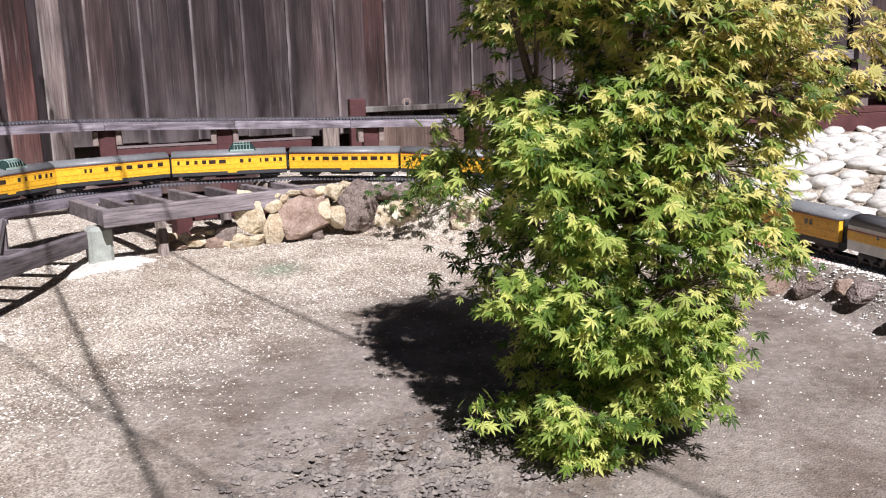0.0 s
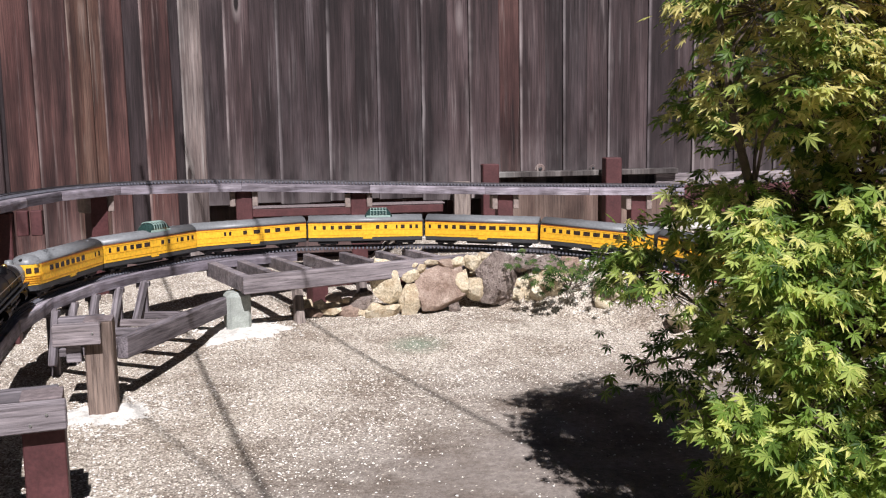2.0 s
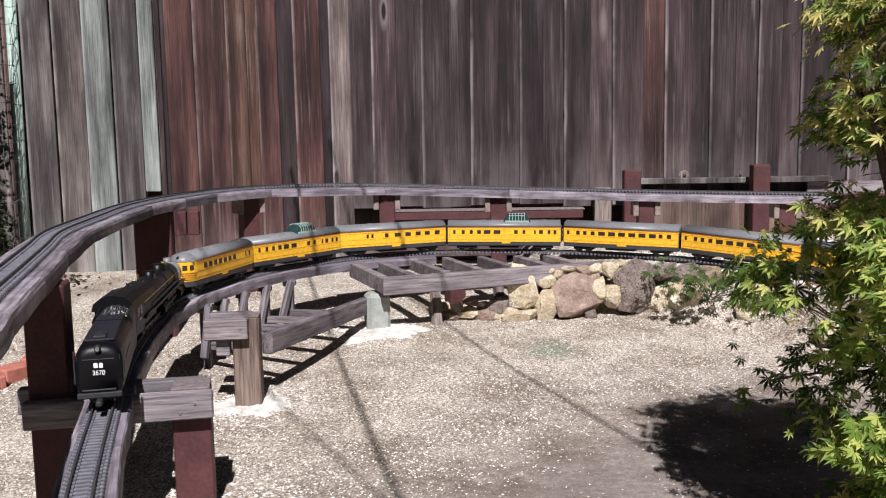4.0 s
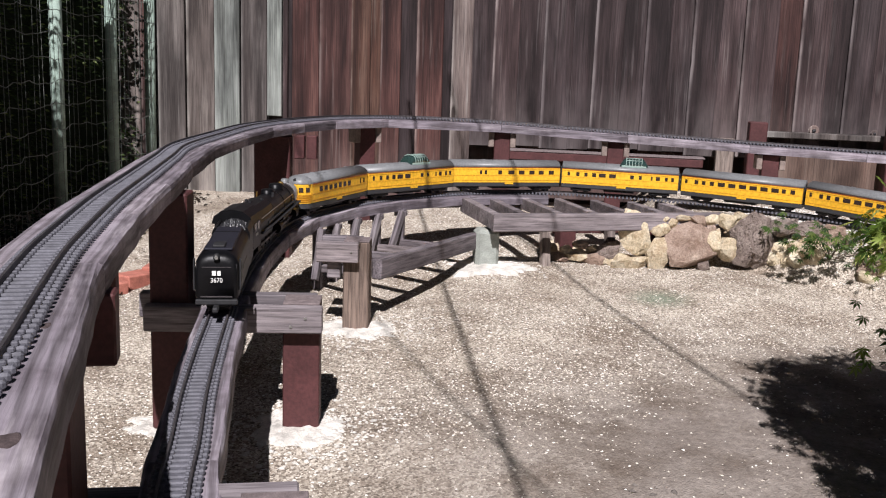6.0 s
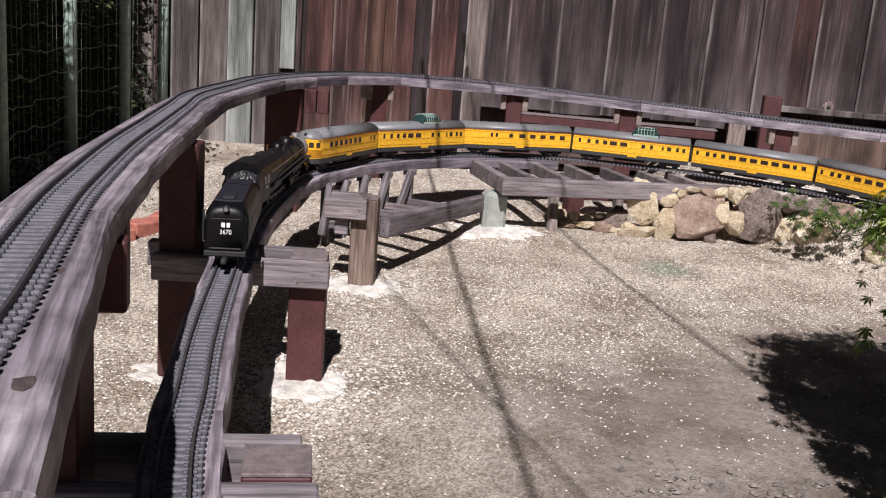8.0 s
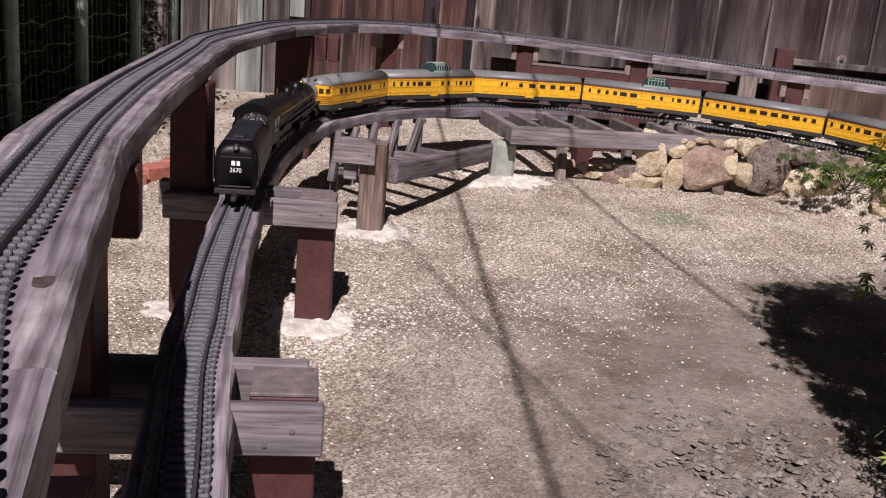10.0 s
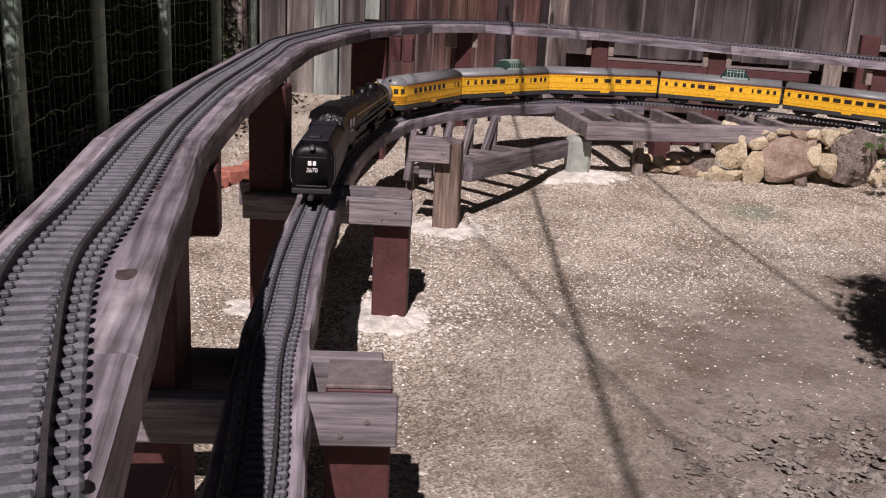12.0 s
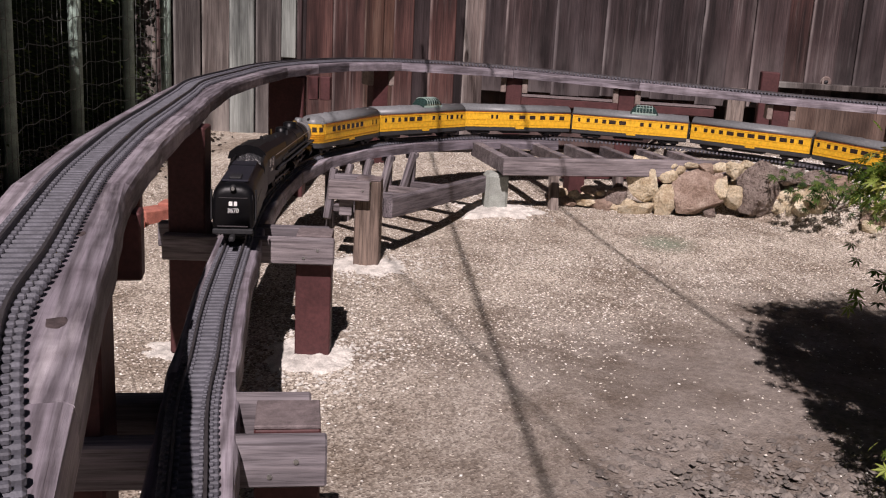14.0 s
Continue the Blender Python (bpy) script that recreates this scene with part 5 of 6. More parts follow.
def tender():
    T = thing("tender", pose(0, 0, 0), "black model tender heaped with coal, white number on its rear", "locomotive tender")
    half = [(0.050, 0.040), (0.0525, 0.044), (0.0525, 0.106), (0.0505, 0.118), (0.045, 0.128), (0.036, 0.135), (0.022, 0.1395), (0.0, 0.141)]
    ring = half + [(-y, z) for y, z in reversed(half) if y > 1e-6]
    bm, rings = bmesh.new(), []
    for x, ky, dzt in ((-0.252, 0.80, 0.022), (-0.249, 0.92, 0.010), (-0.242, 0.985, 0.003), (-0.232, 1.0, 0.0), (0.10, 1.0, 0.0)):
        rings.append([bm.verts.new((x, y * ky, z - dzt * max(0, (z - 0.08) / 0.06))) for y, z in ring])
    for a, b in zip(rings, rings[1:]):
        for k in range(len(ring)):
            bm.faces.new((a[k], a[(k + 1) % len(ring)], b[(k + 1) % len(ring)], b[k]))
    bm.faces.new(rings[0])
    bm.faces.new(rings[-1][::-1])
    bmesh.ops.recalc_face_normals(bm, faces=bm.faces[:])
    part("tank", bm, M_BLACK, T, "", True)
    part("rear_seam", box(0.003, 0.070, 0.0012, (-0.2520, 0, 0.109)), M_RAIL, T, "thin seam across the rear")
    part("bunker", loft([(0.050, 0.040), (0.0525, 0.044), (0.0525, 0.125), (0.046, 0.138), (0.040, 0.138)] + [(0.040, 0.118), (0.0, 0.118)], 0.101, 0.235), M_BLACK, T)
    rng = random.Random(5)
    V, F = [], []
    for k in range(420):
        x, y, r = rng.uniform(0.11, 0.225), rng.uniform(-0.037, 0.037), rng.uniform(0.003, 0.0055)
        z = 0.124 + 0.016 * (1 - (y / 0.042) ** 2) + rng.uniform(-0.002, 0.002)
        b = len(V)
        ax = rng.uniform(0, 6)
        for dx, dy, dz in ((1, 0, 0.1), (-1, 0.1, 0), (0, 1, -0.1), (0.1, -1, 0), (0, 0.1, 1), (0.1, 0, -1)):
            c, sn = math.cos(ax), math.sin(ax)
            V.append((x + r * (dx * c - dy * sn) * rng.uniform(0.7, 1.3), y + r * (dx * sn + dy * c), z + r * dz * rng.uniform(0.7, 1.2)))
        for f in ((0, 2, 4), (2, 1, 4), (1, 3, 4), (3, 0, 4), (2, 0, 5), (1, 2, 5), (3, 1, 5), (0, 3, 5)):
            F.append(tuple(b + i for i in f))
    coal = from_arrays("coal", V, F, M_COAL, T)
    tagged(coal, "loose black coal", kind="stuff")
    part("hatch", box(0.05, 0.03, 0.006, (-0.18, 0, 0.146), 0.002), M_BLACK2, T)
    part("deck_plate", box(0.30, 0.068, 0.005, (-0.065, 0, 0.1415), 0.0015), M_TANK_DECK, T, "flat blue-black tank deck")
    part("deck_seam", box(0.002, 0.066, 0.002, (0.005, 0, 0.1445)), M_BLACK, T)
    lamp = part("rear_lamp", tube((-0.236, 0, 0.131), (-0.258, 0, 0.131), 0.0075, 14), M_BLACK2, T, "", True)
    part("lens", tube((-0.258, 0, 0.131), (-0.2595, 0, 0.131), 0.0045, 12), M_STEEL, lamp)
    part("rear_beam", box(0.012, 0.10, 0.012, (-0.255, 0, 0.033), 0.002), M_BLACK2, T)
    part("coupler", box(0.035, 0.014, 0.012, (-0.275, 0, 0.022), 0.003), M_BLACK2, T)
    for e in (-1, 1):
        part("handrail", tube((-0.248, e * 0.047, 0.055), (-0.248, e * 0.047, 0.115), 0.0013, 6), M_BLACK2, T)
        part("ladder", box(0.012, 0.004, 0.07, (-0.235, e * 0.055, 0.09), 0.001), M_BLACK2, T)
        part("lettering", box(0.12, 0.0012, 0.008, (-0.07, e * 0.0532, 0.085)), M_LETTER_DIM, T, "dim lettering bar")
    part("frame", box(0.48, 0.08, 0.014, (-0.005, 0, 0.034), 0.002), M_BLACK2, T)
    for x in (-0.17, 0.0, 0.15):
        truck(T, x)
    back = Matrix.Translation((-0.2545, 0, 0.080)) @ Euler((radians(90), 0, radians(-90))).to_matrix().to_4x4()
    letters("3670", 0.0145, back, M_WHITE, T, "number")
    part("lettering", box(0.0012, 0.009, 0.010, (-0.2545, 0.006, 0.096)), M_WHITE, T, "white lettering bar")
    part("lettering", box(0.0012, 0.008, 0.010, (-0.2545, -0.006, 0.096)), M_WHITE, T, "white lettering bar")
    part("step_line", box(0.004, 0.075, 0.002, (-0.262, 0, 0.046)), M_RAIL, T, "pale step edge")
    return T


M_TANK_DECK = plain("tank_deck", (0.012, 0.012, 0.020), 0.2, 25, 0.5, 0, 0.05)
M_LETTER_DIM = plain("dim_lettering", (0.10, 0.10, 0.09), 0.1, 20, 0.5, 0, 0)
tn = tender()
place_on_track(tn, S0 + 0.285, 0.15)
tn.scale = (1.06, 0.9, 1.0)
lo = locomotive()
place_on_track(lo, S0 + 0.56 + 0.53, 0.25)
lo.scale = (1.1, 0.95, 1.0)


def diesel():
    D = thing("diesel_unit", pose(0, 0, 0), "silver and orange model diesel unit, on the track", "locomotive")
    part("body", loft([(0.05, 0.035), (0.052, 0.04), (0.052, 0.118), (0.0, 0.118)], -0.25, 0.27), M_SILVER, D)
    part("roof", loft([(0.0525, 0.1185), (0.045, 0.140), (0.025, 0.150), (0.0, 0.152)], -0.25, 0.27), M_ROOF, D, "", True)
    for e in (-1, 1):
        part("stripe", box(0.52, 0.002, 0.030, (0.01, e * 0.0525, 0.085)), M_YELLOW, D, "orange band")
        part("stripe", box(0.52, 0.0022, 0.004, (0.01, e * 0.0525, 0.104)), M_STRIPE, D)
        for k in range(4):
            part("window", box(0.014, 0.003, 0.014, (-0.1 + 0.08 * k, e * 0.0525, 0.098), 0.001), M_WINDOW, D)
    truck(D, -0.16, 3)
    truck(D, 0.18, 3)
    return D


dz = diesel()
place_on_track(dz, s + 0.29, 0.18)


# ---- brick edging and timber edging ----
def brick_row():
    for k, (x, y, a) in enumerate([(-1.16, 1.16, 62), (-1.10, 1.36, 70), (-1.02, 1.46, 8)]):
        b = link("brick", box(0.195, 0.09, 0.06, (0, 0, 0), 0.006), M_BRICK)
        b.matrix_world = pose(x, y, hz(x, y) + 0.02, 0, rr.uniform(-3, 3), a)
        tagged(b, "weathered red brick laid on the gravel", "brick", "brick edging")


brick_row()
edge = link("edging_board", sweep([along(LOWER, q)[0] + Vector((along(LOWER, q)[1].y, -along(LOWER, q)[1].x, 0)) * 0.085 + Vector((0, 0, -0.012)) for q in np.arange(7.1, 9.2, 0.06)],
                                  [(-0.012, -0.03), (0.012, -0.03), (0.012, 0.012), (-0.012, 0.012)]), M_BRICK)
tagged(edge, "faded red edging strip beside the lower track", "edging")


def back_ledge():
    t = thing("retaining_ledge", pose(4.9, 3.55, -0.19), "dark red timber retaining ledge above the cobbles", "retaining wall")
    part("board", box(2.4, 0.05, 0.20, (0.2, 0, 0.48), 0.005), M_REDWOOD, t)
    part("top_board", box(2.4, 0.20, 0.04, (0.2, 0.08, 0.60), 0.005), M_REDWOOD, t)
    for x in (-0.10, 0.55, 0.95):
        part("block", box(0.15, 0.10, 0.14, (x, 0.0, 0.69), 0.005), M_REDWOOD, t)
    part("shelf_board", box(1.6, 0.16, 0.035, (0.5, 0.1, 0.79), 0.004), M_TIMBER, t)
    for x in (0.1, 0.7):
        part("block", box(0.16, 0.14, 0.08, (x, 0.08, 0.85), 0.004), M_REDWOOD, t)
    part("fence_rail", box(2.6, 0.06, 0.07, (0.4, 0.20, 0.98), 0.004), M_TIMBER, t)
    part("post", box(0.09, 0.09, 1.6, (0.32, 0.16, 1.1), 0.005), M_FENCE_PALE, t)


back_ledge()


# ---- overhead cables, whose shadows cross the gravel ----
def cable(g0, g1, h, r):
    a, b = Vector((*g0, 0.0)), Vector((*g1, 0.0))
    d = b - a
    a, b = a - d * 1.2, b + d * 1.2
    k = h / SUN.z
    pts = [a.lerp(b, t) + SUN * k + Vector((0, 0, 0.25 * (2 * t - 1) ** 2)) for t in np.linspace(0, 1, 25)]
    c = link("overhead_cable", sweep(pts, [(r * math.cos(q), r * math.sin(q)) for q in np.linspace(0, 2 * math.pi, 8, endpoint=False)]), M_CABLE)
    tagged(c, "thin black overhead cable above the garden", "cable", "overhead cables")


cable((0.07, 1.71), (0.55, -0.36), 2.4, 0.0085)
cable((0.50, 2.20), (1.15, 0.40), 2.6, 0.007)
cable((-0.05, 1.02), (0.50, -0.10), 2.5, 0.005)


# ---- plants ----
def leaf_shape(lobes):
    """A palmate leaf in the xy plane, its stem at the origin, as points and faces."""
    V, F = [(0, 0, 0)], []
    for ang, ln in lobes:
        c, s_ = math.cos(ang), math.sin(ang)
        w = 0.13 * ln
        b = len(V)
        for u, v, z in ((0.45 * ln, w, 0.03), (ln, 0, -0.10 * ln), (0.45 * ln, -w, 0.03)):
            V.append((u * c - v * s_, u * s_ + v * c, z))
        F.append((0, b + 2, b + 1, b))
    return np.array(V), F


PALM = leaf_shape([(radians(a), l) for a, l in ((0, 1.0), (38, 0.9), (-38, 0.9), (78, 0.68), (-78, 0.68), (118, 0.36), (-118, 0.36))])
OVAL = (np.array([(0, 0, 0), (0.35, 0.26, 0.05), (1, 0, -0.05), (0.35, -0.26, 0.05)]), [(0, 3, 2, 1)])


def scatter_leaves(name, spots, shape, material, parent, rng, droop=0.5):
    """Leaves at spots of (place, outward, size)."""
    base, faces = shape
    V, F = [], []
    for p, out, size in spots:
        tip = Vector((out.x + rng.uniform(-0.6, 0.6), out.y + rng.uniform(-0.6, 0.6), -droop + rng.uniform(-0.5, 0.45))).normalized()
        up = Vector((out.x * 0.4 + rng.uniform(-0.5, 0.5), out.y * 0.3 - 0.65 + rng.uniform(-0.5, 0.5), 0.8)).normalized()
        sd = up.cross(tip).normalized()
        up = tip.cross(sd)
        R = np.array([tip, sd, up])
        b = len(V)
        V.extend((np.asarray(p) + size * (base @ R)).tolist())
        F.extend(tuple(b + i for i in f) for f in faces)
    ob = from_arrays(name, V, F, material, parent)
    ob["kind"] = "stuff"
    return ob


CROWN = [(1.41, 0.95, 0.10), (1.53, 0.92, 0.11), (1.65, 0.91, 0.13), (1.85, 0.90, 0.13), (2.02, 0.86, 0.09), (2.15, 0.89, 0.06), (1.59, 0.78, 0.12), (1.76, 0.75, 0.13), (1.90, 0.74, 0.10),
         (1.35, 0.70, 0.07), (1.25, 0.69, 0.04), (1.42, 0.65, 0.10), (1.55, 0.64, 0.13), (1.72, 0.62, 0.13), (1.85, 0.62, 0.07), (1.29, 0.56, 0.07), (1.43, 0.53, 0.10), (1.60, 0.50, 0.13),
         (1.76, 0.49, 0.10), (1.30, 0.37, 0.06), (1.45, 0.41, 0.10), (1.62, 0.36, 0.13), (1.77, 0.32, 0.06), (1.46, 0.28, 0.08)]
CROWN_LOW = [(1.62, 0.23, 0.11), (1.74, 0.22, 0.09), (1.51, 0.15, 0.08), (1.67, 0.12, 0.09), (1.77, 0.12, 0.05), (1.48, 0.05, 0.05), (1.62, 0.06, 0.06), (1.36, 0.08, 0.03), (1.28, 0.08, 0.03), (1.97, 0.39, 0.035),
             (1.41, 1.12, 0.13), (1.63, 1.13, 0.16), (1.84, 1.11, 0.13), (1.53, 1.29, 0.12), (1.72, 1.28, 0.11), (1.62, 1.45, 0.09)]


def maple():
    t = thing("maple_tree", pose(1.56, -0.48, hz(1.56, -0.48)), "young green maple tree with yellowing palmate leaves", "tree")
    rng = random.Random(8)
    bm = bmesh.new()
    stems = [((0, 0, -0.02), (0.03, 0.02, 0.5), (0.05, 0.0, 1.1), (0.06, 0, 1.7)), ((0, 0, -0.02), (-0.08, 0.02, 0.45), (-0.2, 0.03, 0.85), (-0.27, 0.02, 1.2)), ((0.01, 0, -0.02), (0.10, -0.02, 0.4), (0.24, 0.0, 0.8), (0.40, 0.02, 1.12))]
    for st in stems:
        pts = spline(st, 0.04)
        for i, (a, b) in enumerate(zip(pts, pts[1:])):
            f = 1 - i / len(pts)
            tube(a, b + (b - a) * 0.05, 0.004 + 0.014 * f, 8, 0.004 + 0.014 * f * 0.97, bm)
    part("trunk", bm, M_BARK, t, "thin brown forked trunk")
    bm = bmesh.new()
    spots = []
    for x, z, r in CROWN + [(x - (0.05 if z < 0.3 and x > 1.45 else 0), z, r) for x, z, r in CROWN_LOW]:
        c = Vector((x - 1.58, 0.26 if x < 1.3 and 0.2 < z < 0.8 else 0.0, z))
        st = stems[0] if abs(c.x) < 0.15 else stems[1] if c.x < 0 else stems[2]
        foot = Vector(min((Vector(p) for p in spline(st, 0.05)), key=lambda p: abs(p.z - max(0.12, z - 0.18))))
        for sgn in (-1, 0, 1):
            dep = sgn * (0.05 + 0.9 * min(r, 0.13)) * (1.2 if z < 1.2 else 1)
            cc = c + Vector((rng.uniform(-0.03, 0.03), dep, rng.uniform(-0.03, 0.03)))
            if r > 0.045 or sgn == 0:
                prev = foot
                for q in (0.35, 0.7, 1.0):
                    nx = foot.lerp(cc, q) + Vector((rng.uniform(-0.015, 0.015), 0, 0.03 * math.sin(q * 3.14)))
                    tube(prev, nx, 0.0042 * (1.25 - q), 5, 0.0042 * (1.05 - q * 0.9), bm)
                    prev = nx
            if r < 0.045 and sgn:
                continue
            n = int((1500 if z < 1.2 else 900) * r * r / 0.0144 * 0.058) + 4
            for tw in range(n):
                u = Vector((rng.gauss(0, 1), rng.gauss(0, 1), rng.gauss(0, 1))).normalized()
                tip = cc + Vector((u.x * r, u.y * r * 0.9, u.z * r * 0.75)) * rng.uniform(0.55, 1.12)
                if noise.noise(tip * 8.5) < -0.06:
                    continue
                tube(cc.lerp(tip, 0.2), tip, 0.0012, 4, 0.0008, bm)
                for lf in range(5):
                    p = tip + Vector((rng.gauss(0, 0.020), rng.gauss(0, 0.020), rng.gauss(0, 0.015)))
                    if p.z < 0.012:
                        p.z = 0.012 + rng.random() * 0.03
                    out = Vector((p.x * 0.8 + u.x, p.y * 2 + u.y, 0)).normalized() if u.xy.length > 0.01 else Vector((0, -1, 0))
                    spots.append((p, out, rng.uniform(0.018, 0.036)))
    part("branch", bm, M_BARK, t)
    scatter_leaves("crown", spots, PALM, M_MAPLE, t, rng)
    # the low spray that reaches towards the rocks, shade put into its leaf colour
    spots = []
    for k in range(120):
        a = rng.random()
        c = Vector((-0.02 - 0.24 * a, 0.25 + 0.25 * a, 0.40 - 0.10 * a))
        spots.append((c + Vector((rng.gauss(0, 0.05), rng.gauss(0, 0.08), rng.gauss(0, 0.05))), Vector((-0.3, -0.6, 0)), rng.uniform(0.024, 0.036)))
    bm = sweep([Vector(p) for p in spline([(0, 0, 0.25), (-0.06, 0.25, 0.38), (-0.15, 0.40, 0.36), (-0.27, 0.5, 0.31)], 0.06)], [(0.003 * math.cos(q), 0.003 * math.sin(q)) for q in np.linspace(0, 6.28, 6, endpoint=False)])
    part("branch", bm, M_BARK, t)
    scatter_leaves("low_spray", spots, PALM, M_MAPLE_SHADE, t, rng)


def wall_sprig():
    t = thing("maple_sprig", pose(1.70, 2.10, hz(1.70, 2.10)), "dark green palmate sprig growing by the rock wall", "shrub")
    rng = random.Random(3)
    bm, spots = bmesh.new(), []
    for k in range(9):
        tip = Vector((rng.uniform(-0.22, 0.25), rng.uniform(-0.22, 0.02), rng.uniform(0.02, 0.15)))
        tube((0, 0, -0.01), tip * 0.6 + Vector((0, 0, 0.03)), 0.003, 5, 0.002, bm)
        tube(tip * 0.6 + Vector((0, 0, 0.03)), tip, 0.002, 5, 0.001, bm)
        for j in range(20):
            spots.append((tip * rng.uniform(0.7, 1.1) + Vector((rng.gauss(0, 0.04), rng.gauss(0, 0.04), rng.gauss(0, 0.03))), Vector((tip.x, tip.y - 0.2, 0)).normalized(), rng.uniform(0.022, 0.036)))
    part("stem", bm, M_BARK, t)
    # same shade-tinted leaf colour as the maple's low spray
    scatter_leaves("foliage", spots, PALM, M_MAPLE_SHADE, t, rng)


def hedge():
    t = thing("hedge", pose(0, 0, 0), "dense dark green hedge behind the wire fence", "hedge")
    rng = random.Random(31)
    line = spline([(-2.75, 4.3, 0), (-2.72, 3.2, 0), (-2.62, 2.2, 0), (-2.35, 1.2, 0), (-2.0, 0.1, 0), (-1.75, -1.0, 0), (-1.6, -2.0, 0)], 0.12)
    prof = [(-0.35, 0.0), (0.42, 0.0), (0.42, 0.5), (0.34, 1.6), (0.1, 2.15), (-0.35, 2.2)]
    # near-black solid added inside the leaves, standing for the shade within
    part("inner_shade_mass", sweep(line, prof), plain("hedge_core_shade", (0.008, 0.014, 0.006), 0.5, 9, 0.95, 0, 0.4, 0.1), t)
    spots = []
    for k in range(30000):
        i = rng.randrange(1, len(line) - 1)
        z = rng.uniform(0.0, 2.1)
        d = (line[i + 1] - line[i - 1]).normalized()
        side = Vector((d.y, -d.x, 0))
        if side.x < 0:
            side = -side
        lump = 0.10 * noise.noise(Vector((line[i].y * 2.2, z * 2.2, 3)))
        p = line[i] + d * rng.uniform(-0.06, 0.06) + side * (0.36 + 0.14 * max(0, 0.6 - z) + 1.5 * lump + rng.gauss(0, 0.06)) + Vector((0, 0, z))
        if rng.random() < 0.35 + 1.2 * noise.noise(Vector((line[i].y * 3.0, z * 3.0, 9))) + 0.35:
            spots.append((p, side, rng.uniform(0.020, 0.040)))
    scatter_leaves("foliage", spots, OVAL, M_HEDGE, t, rng, 0.2)


def leaf_litter():
    """Dead leaves lying along the foot of the wire fence, coloured dark to stand for the shade there."""
    rng = random.Random(17)
    line = spline([(-2.0, 3.5, 0), (-1.9, 2.45, 0), (-1.72, 1.55, 0), (-1.42, 0.60, 0), (-1.12, -0.35, 0), (-0.92, -1.3, 0)], 0.05)
    spots = []
    for k in range(11000):
        p = line[rng.randrange(len(line))]
        x, y = p.x + rng.gauss(0, 0.16), p.y + rng.gauss(0, 0.06)
        a = rng.uniform(0, 6.28)
        spots.append((Vector((x, y, hz(x, y) + rng.uniform(0.004, 0.02))), Vector((math.cos(a), math.sin(a), 0)), rng.uniform(0.02, 0.038)))
    ob = scatter_leaves("leaf_litter", spots, OVAL, M_LITTER, None, rng, 0.0)
    tagged(ob, "brown dead leaves, darkened for the shade under the wire fence", "leaf litter", kind="stuff")


M_LITTER = leaf_mat("shade_dark_dead_leaf", [(0, (0.016, 0.012, 0.008)), (0.7, (0.04, 0.028, 0.018)), (1, (0.11, 0.08, 0.05))])
maple()
wall_sprig()
hedge()
leaf_litter()


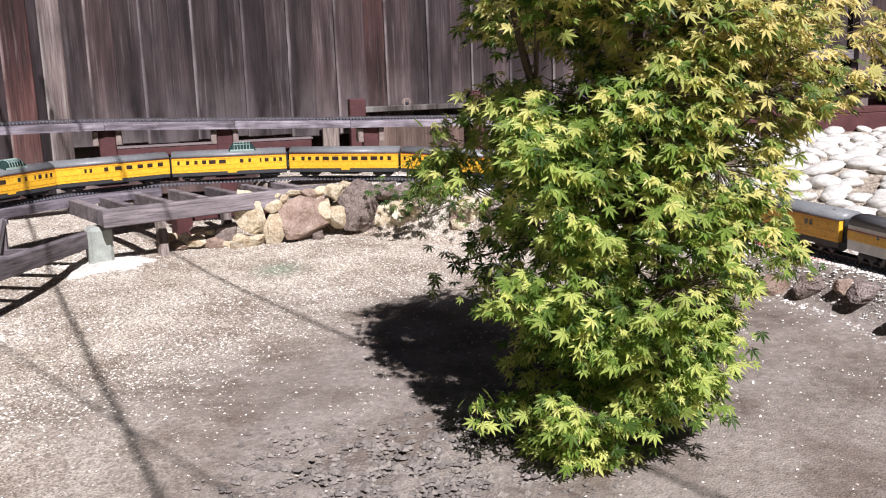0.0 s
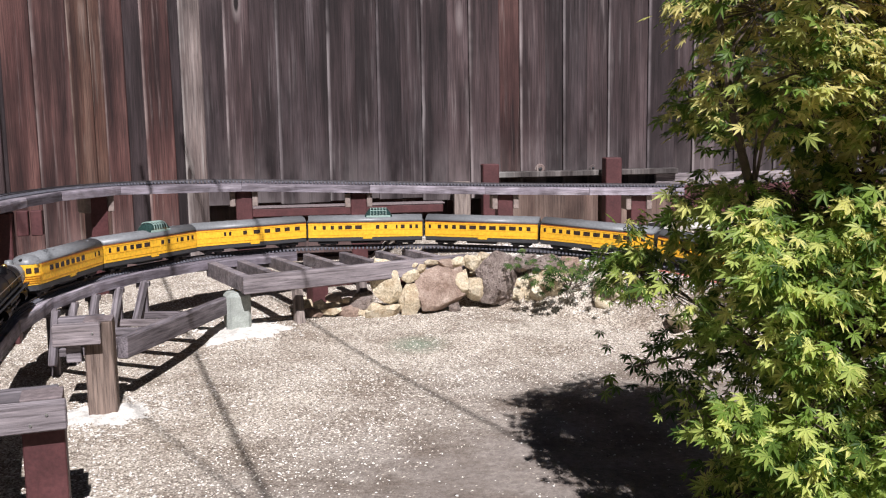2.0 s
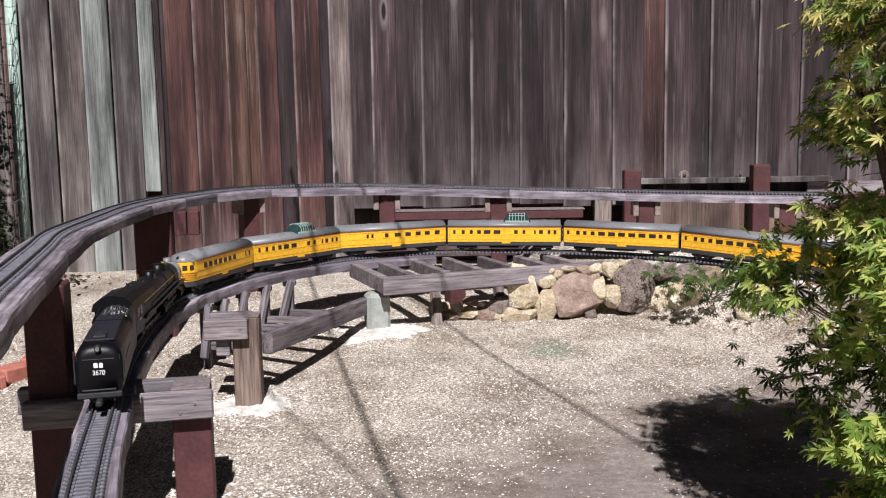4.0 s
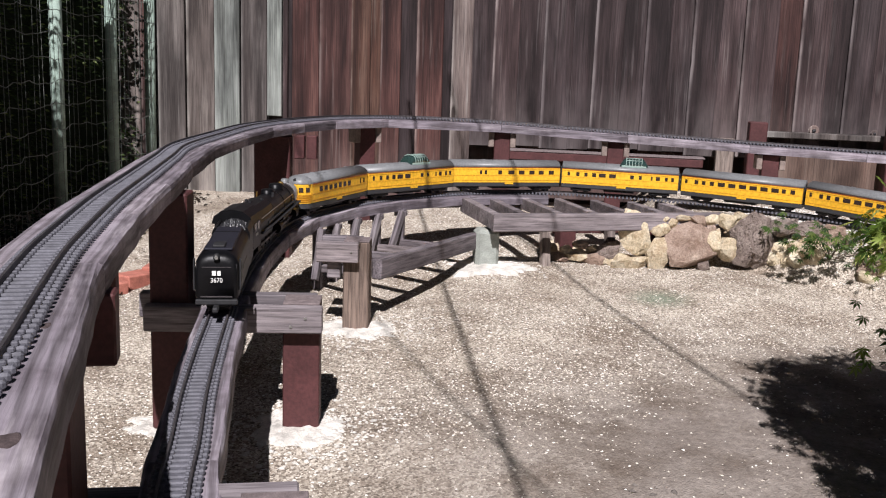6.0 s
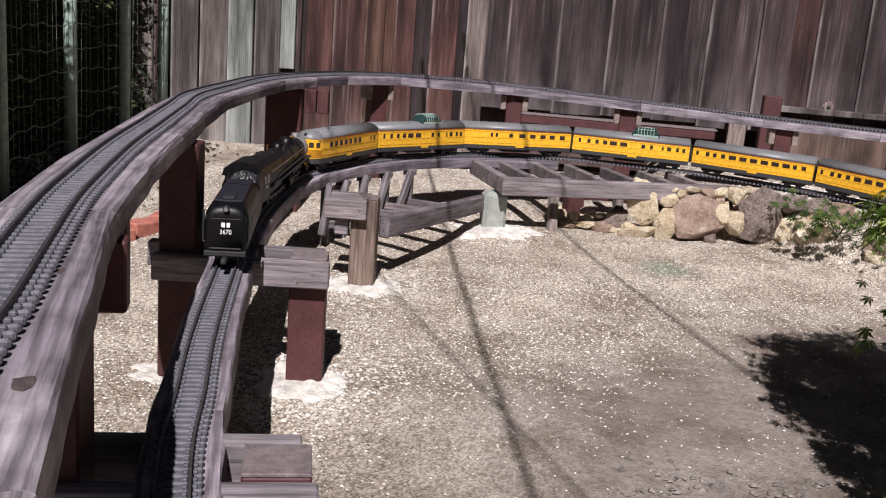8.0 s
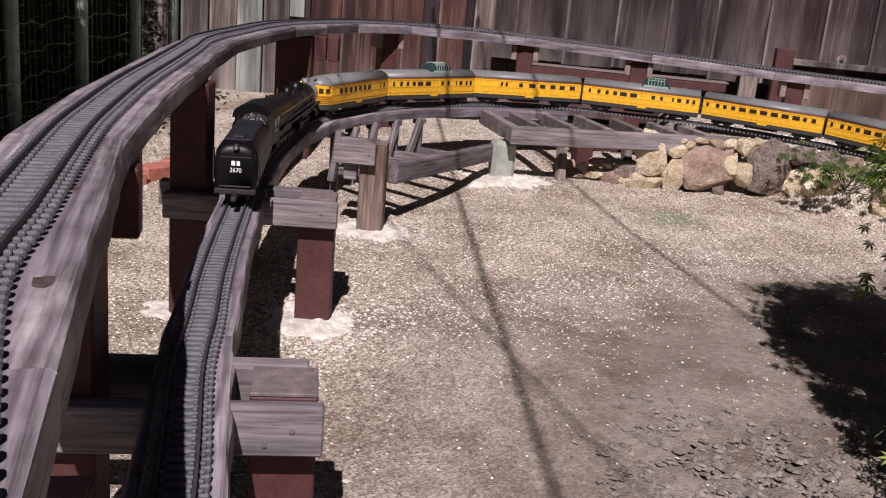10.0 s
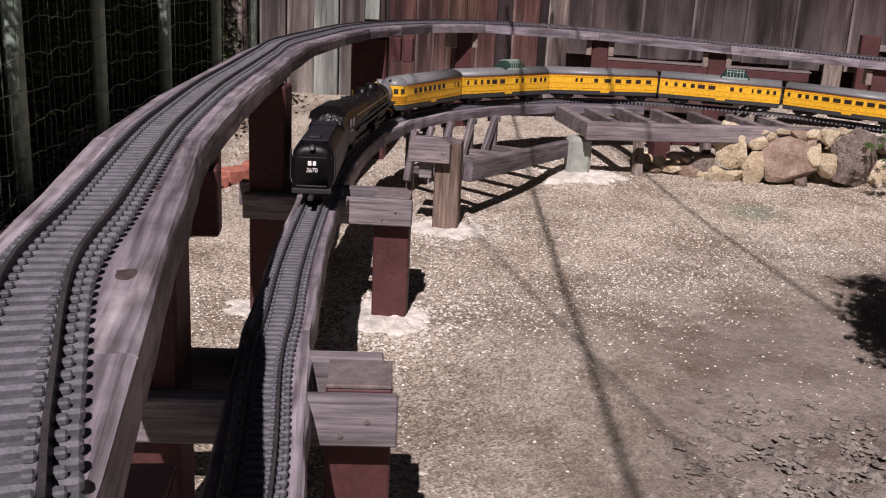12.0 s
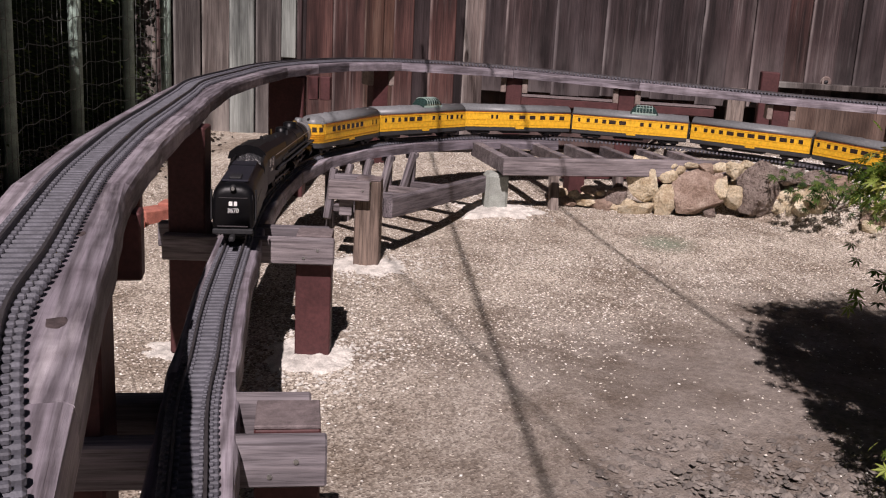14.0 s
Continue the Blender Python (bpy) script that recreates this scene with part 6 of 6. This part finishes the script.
# ---- loose gravel, clods and litter ----
def scatter_stones(name, n, area, size, keep, material, label, seed):
    rng = np.random.default_rng(seed)
    P = np.stack([rng.uniform(area[0], area[1], n * 3), rng.uniform(area[2], area[3], n * 3)], 1)
    P = P[rng.random(len(P)) < keep(P[:, 0], P[:, 1])][:n]
    Z = height(P[:, 0], P[:, 1])
    base = np.array([(1, 0, 0.1), (-1, 0.15, 0), (0.1, 1, 0), (0, -1, 0.1), (0.1, 0.05, 0.75), (0, 0, -0.6)])
    F0 = np.array([(0, 2, 4), (2, 1, 4), (1, 3, 4), (3, 0, 4), (2, 0, 5), (1, 2, 5), (3, 1, 5), (0, 3, 5)])
    k = len(P)
    a = rng.uniform(0, 6.28, k)
    r = rng.uniform(size[0], size[1], k) * rng.uniform(0.6, 1.0, k)
    jit = rng.uniform(0.7, 1.3, (k, 6, 3))
    B = base[None] * jit
    X = B[..., 0] * np.cos(a)[:, None] - B[..., 1] * 0.75 * np.sin(a)[:, None]
    Y = B[..., 0] * np.sin(a)[:, None] + B[..., 1] * 0.75 * np.cos(a)[:, None]
    V = np.stack([X * r[:, None] + P[:, :1], Y * r[:, None] + P[:, 1:], B[..., 2] * 0.7 * r[:, None] + (Z + r * 0.15)[:, None]], -1).reshape(-1, 3)
    F = (F0[None] + 6 * np.arange(k)[:, None, None]).reshape(-1, 3)
    ob = from_arrays(name, V.tolist(), F.tolist(), material)
    tagged(ob, label, "gravel", kind="stuff")


def gravel_keep(x, y):
    d = np.sqrt((x - 1.75) ** 2 + (y + 0.35) ** 2) + 0.45 * np.sin(x * 2.1 + 1) * np.sin(y * 2.7)
    bare = np.exp(-(((x - 0.62) / 0.34) ** 2 + ((y - 1.75) / 0.30) ** 2))
    drift = 0.5 + 0.5 * np.sin(x * 4.3 + 2 * np.sin(y * 2.9)) * np.sin(y * 5.1 + 1.7 * np.sin(x * 3.3))
    return (0.10 + 0.9 * smooth01(1.0, 1.9, d)) * (1 - 0.85 * bare) * (0.35 + 0.65 * drift)


scatter_stones("gravel", 115000, (-1.4, 2.9, -1.3, 3.6), (0.0022, 0.0058), gravel_keep, M_PEBBLE, "loose pale gravel chips on the ground", 1)
scatter_stones("soil_clods", 2600, (0.65, 1.5, -0.95, -0.15), (0.005, 0.016), lambda x, y: np.exp(-(((x - 1.05) / 0.26) ** 2 + ((y + 0.52) / 0.22) ** 2)), M_CLOD, "crumbled dark soil clods", 2)
scatter_stones("cement_crumbs", 5200, (-0.4, 0.5, -1.4, 2.3), (0.004, 0.012), lambda x, y: np.maximum.reduce([np.exp(-((x - a) ** 2 + (y - b) ** 2) / 0.03) for a, b in ((-0.03, 0.0), (0.25, -1.1), (-0.1, 0.95), (0.21, 2.03))]), M_CEMENT, "pale cement crumbs round the footings", 3)


def ballast_keep(x, y):
    d = np.sqrt(((x[:, None] - LOW2[None, ::5, 0]) ** 2 + (y[:, None] - LOW2[None, ::5, 1]) ** 2).min(1))
    return smooth01(1.30, 1.55, x) * (1 - smooth01(0.16, 0.34, d))


M_BALLAST = island_mat("white_ballast", [(0, (0.38, 0.36, 0.33)), (0.5, (0.64, 0.62, 0.58)), (1, (0.86, 0.85, 0.82))], 0.9, 0.2, False)
scatter_stones("ballast", 16000, (1.3, 3.1, -0.6, 3.0), (0.004, 0.009), ballast_keep, M_BALLAST, "pale chipped ballast along the lower track", 5)
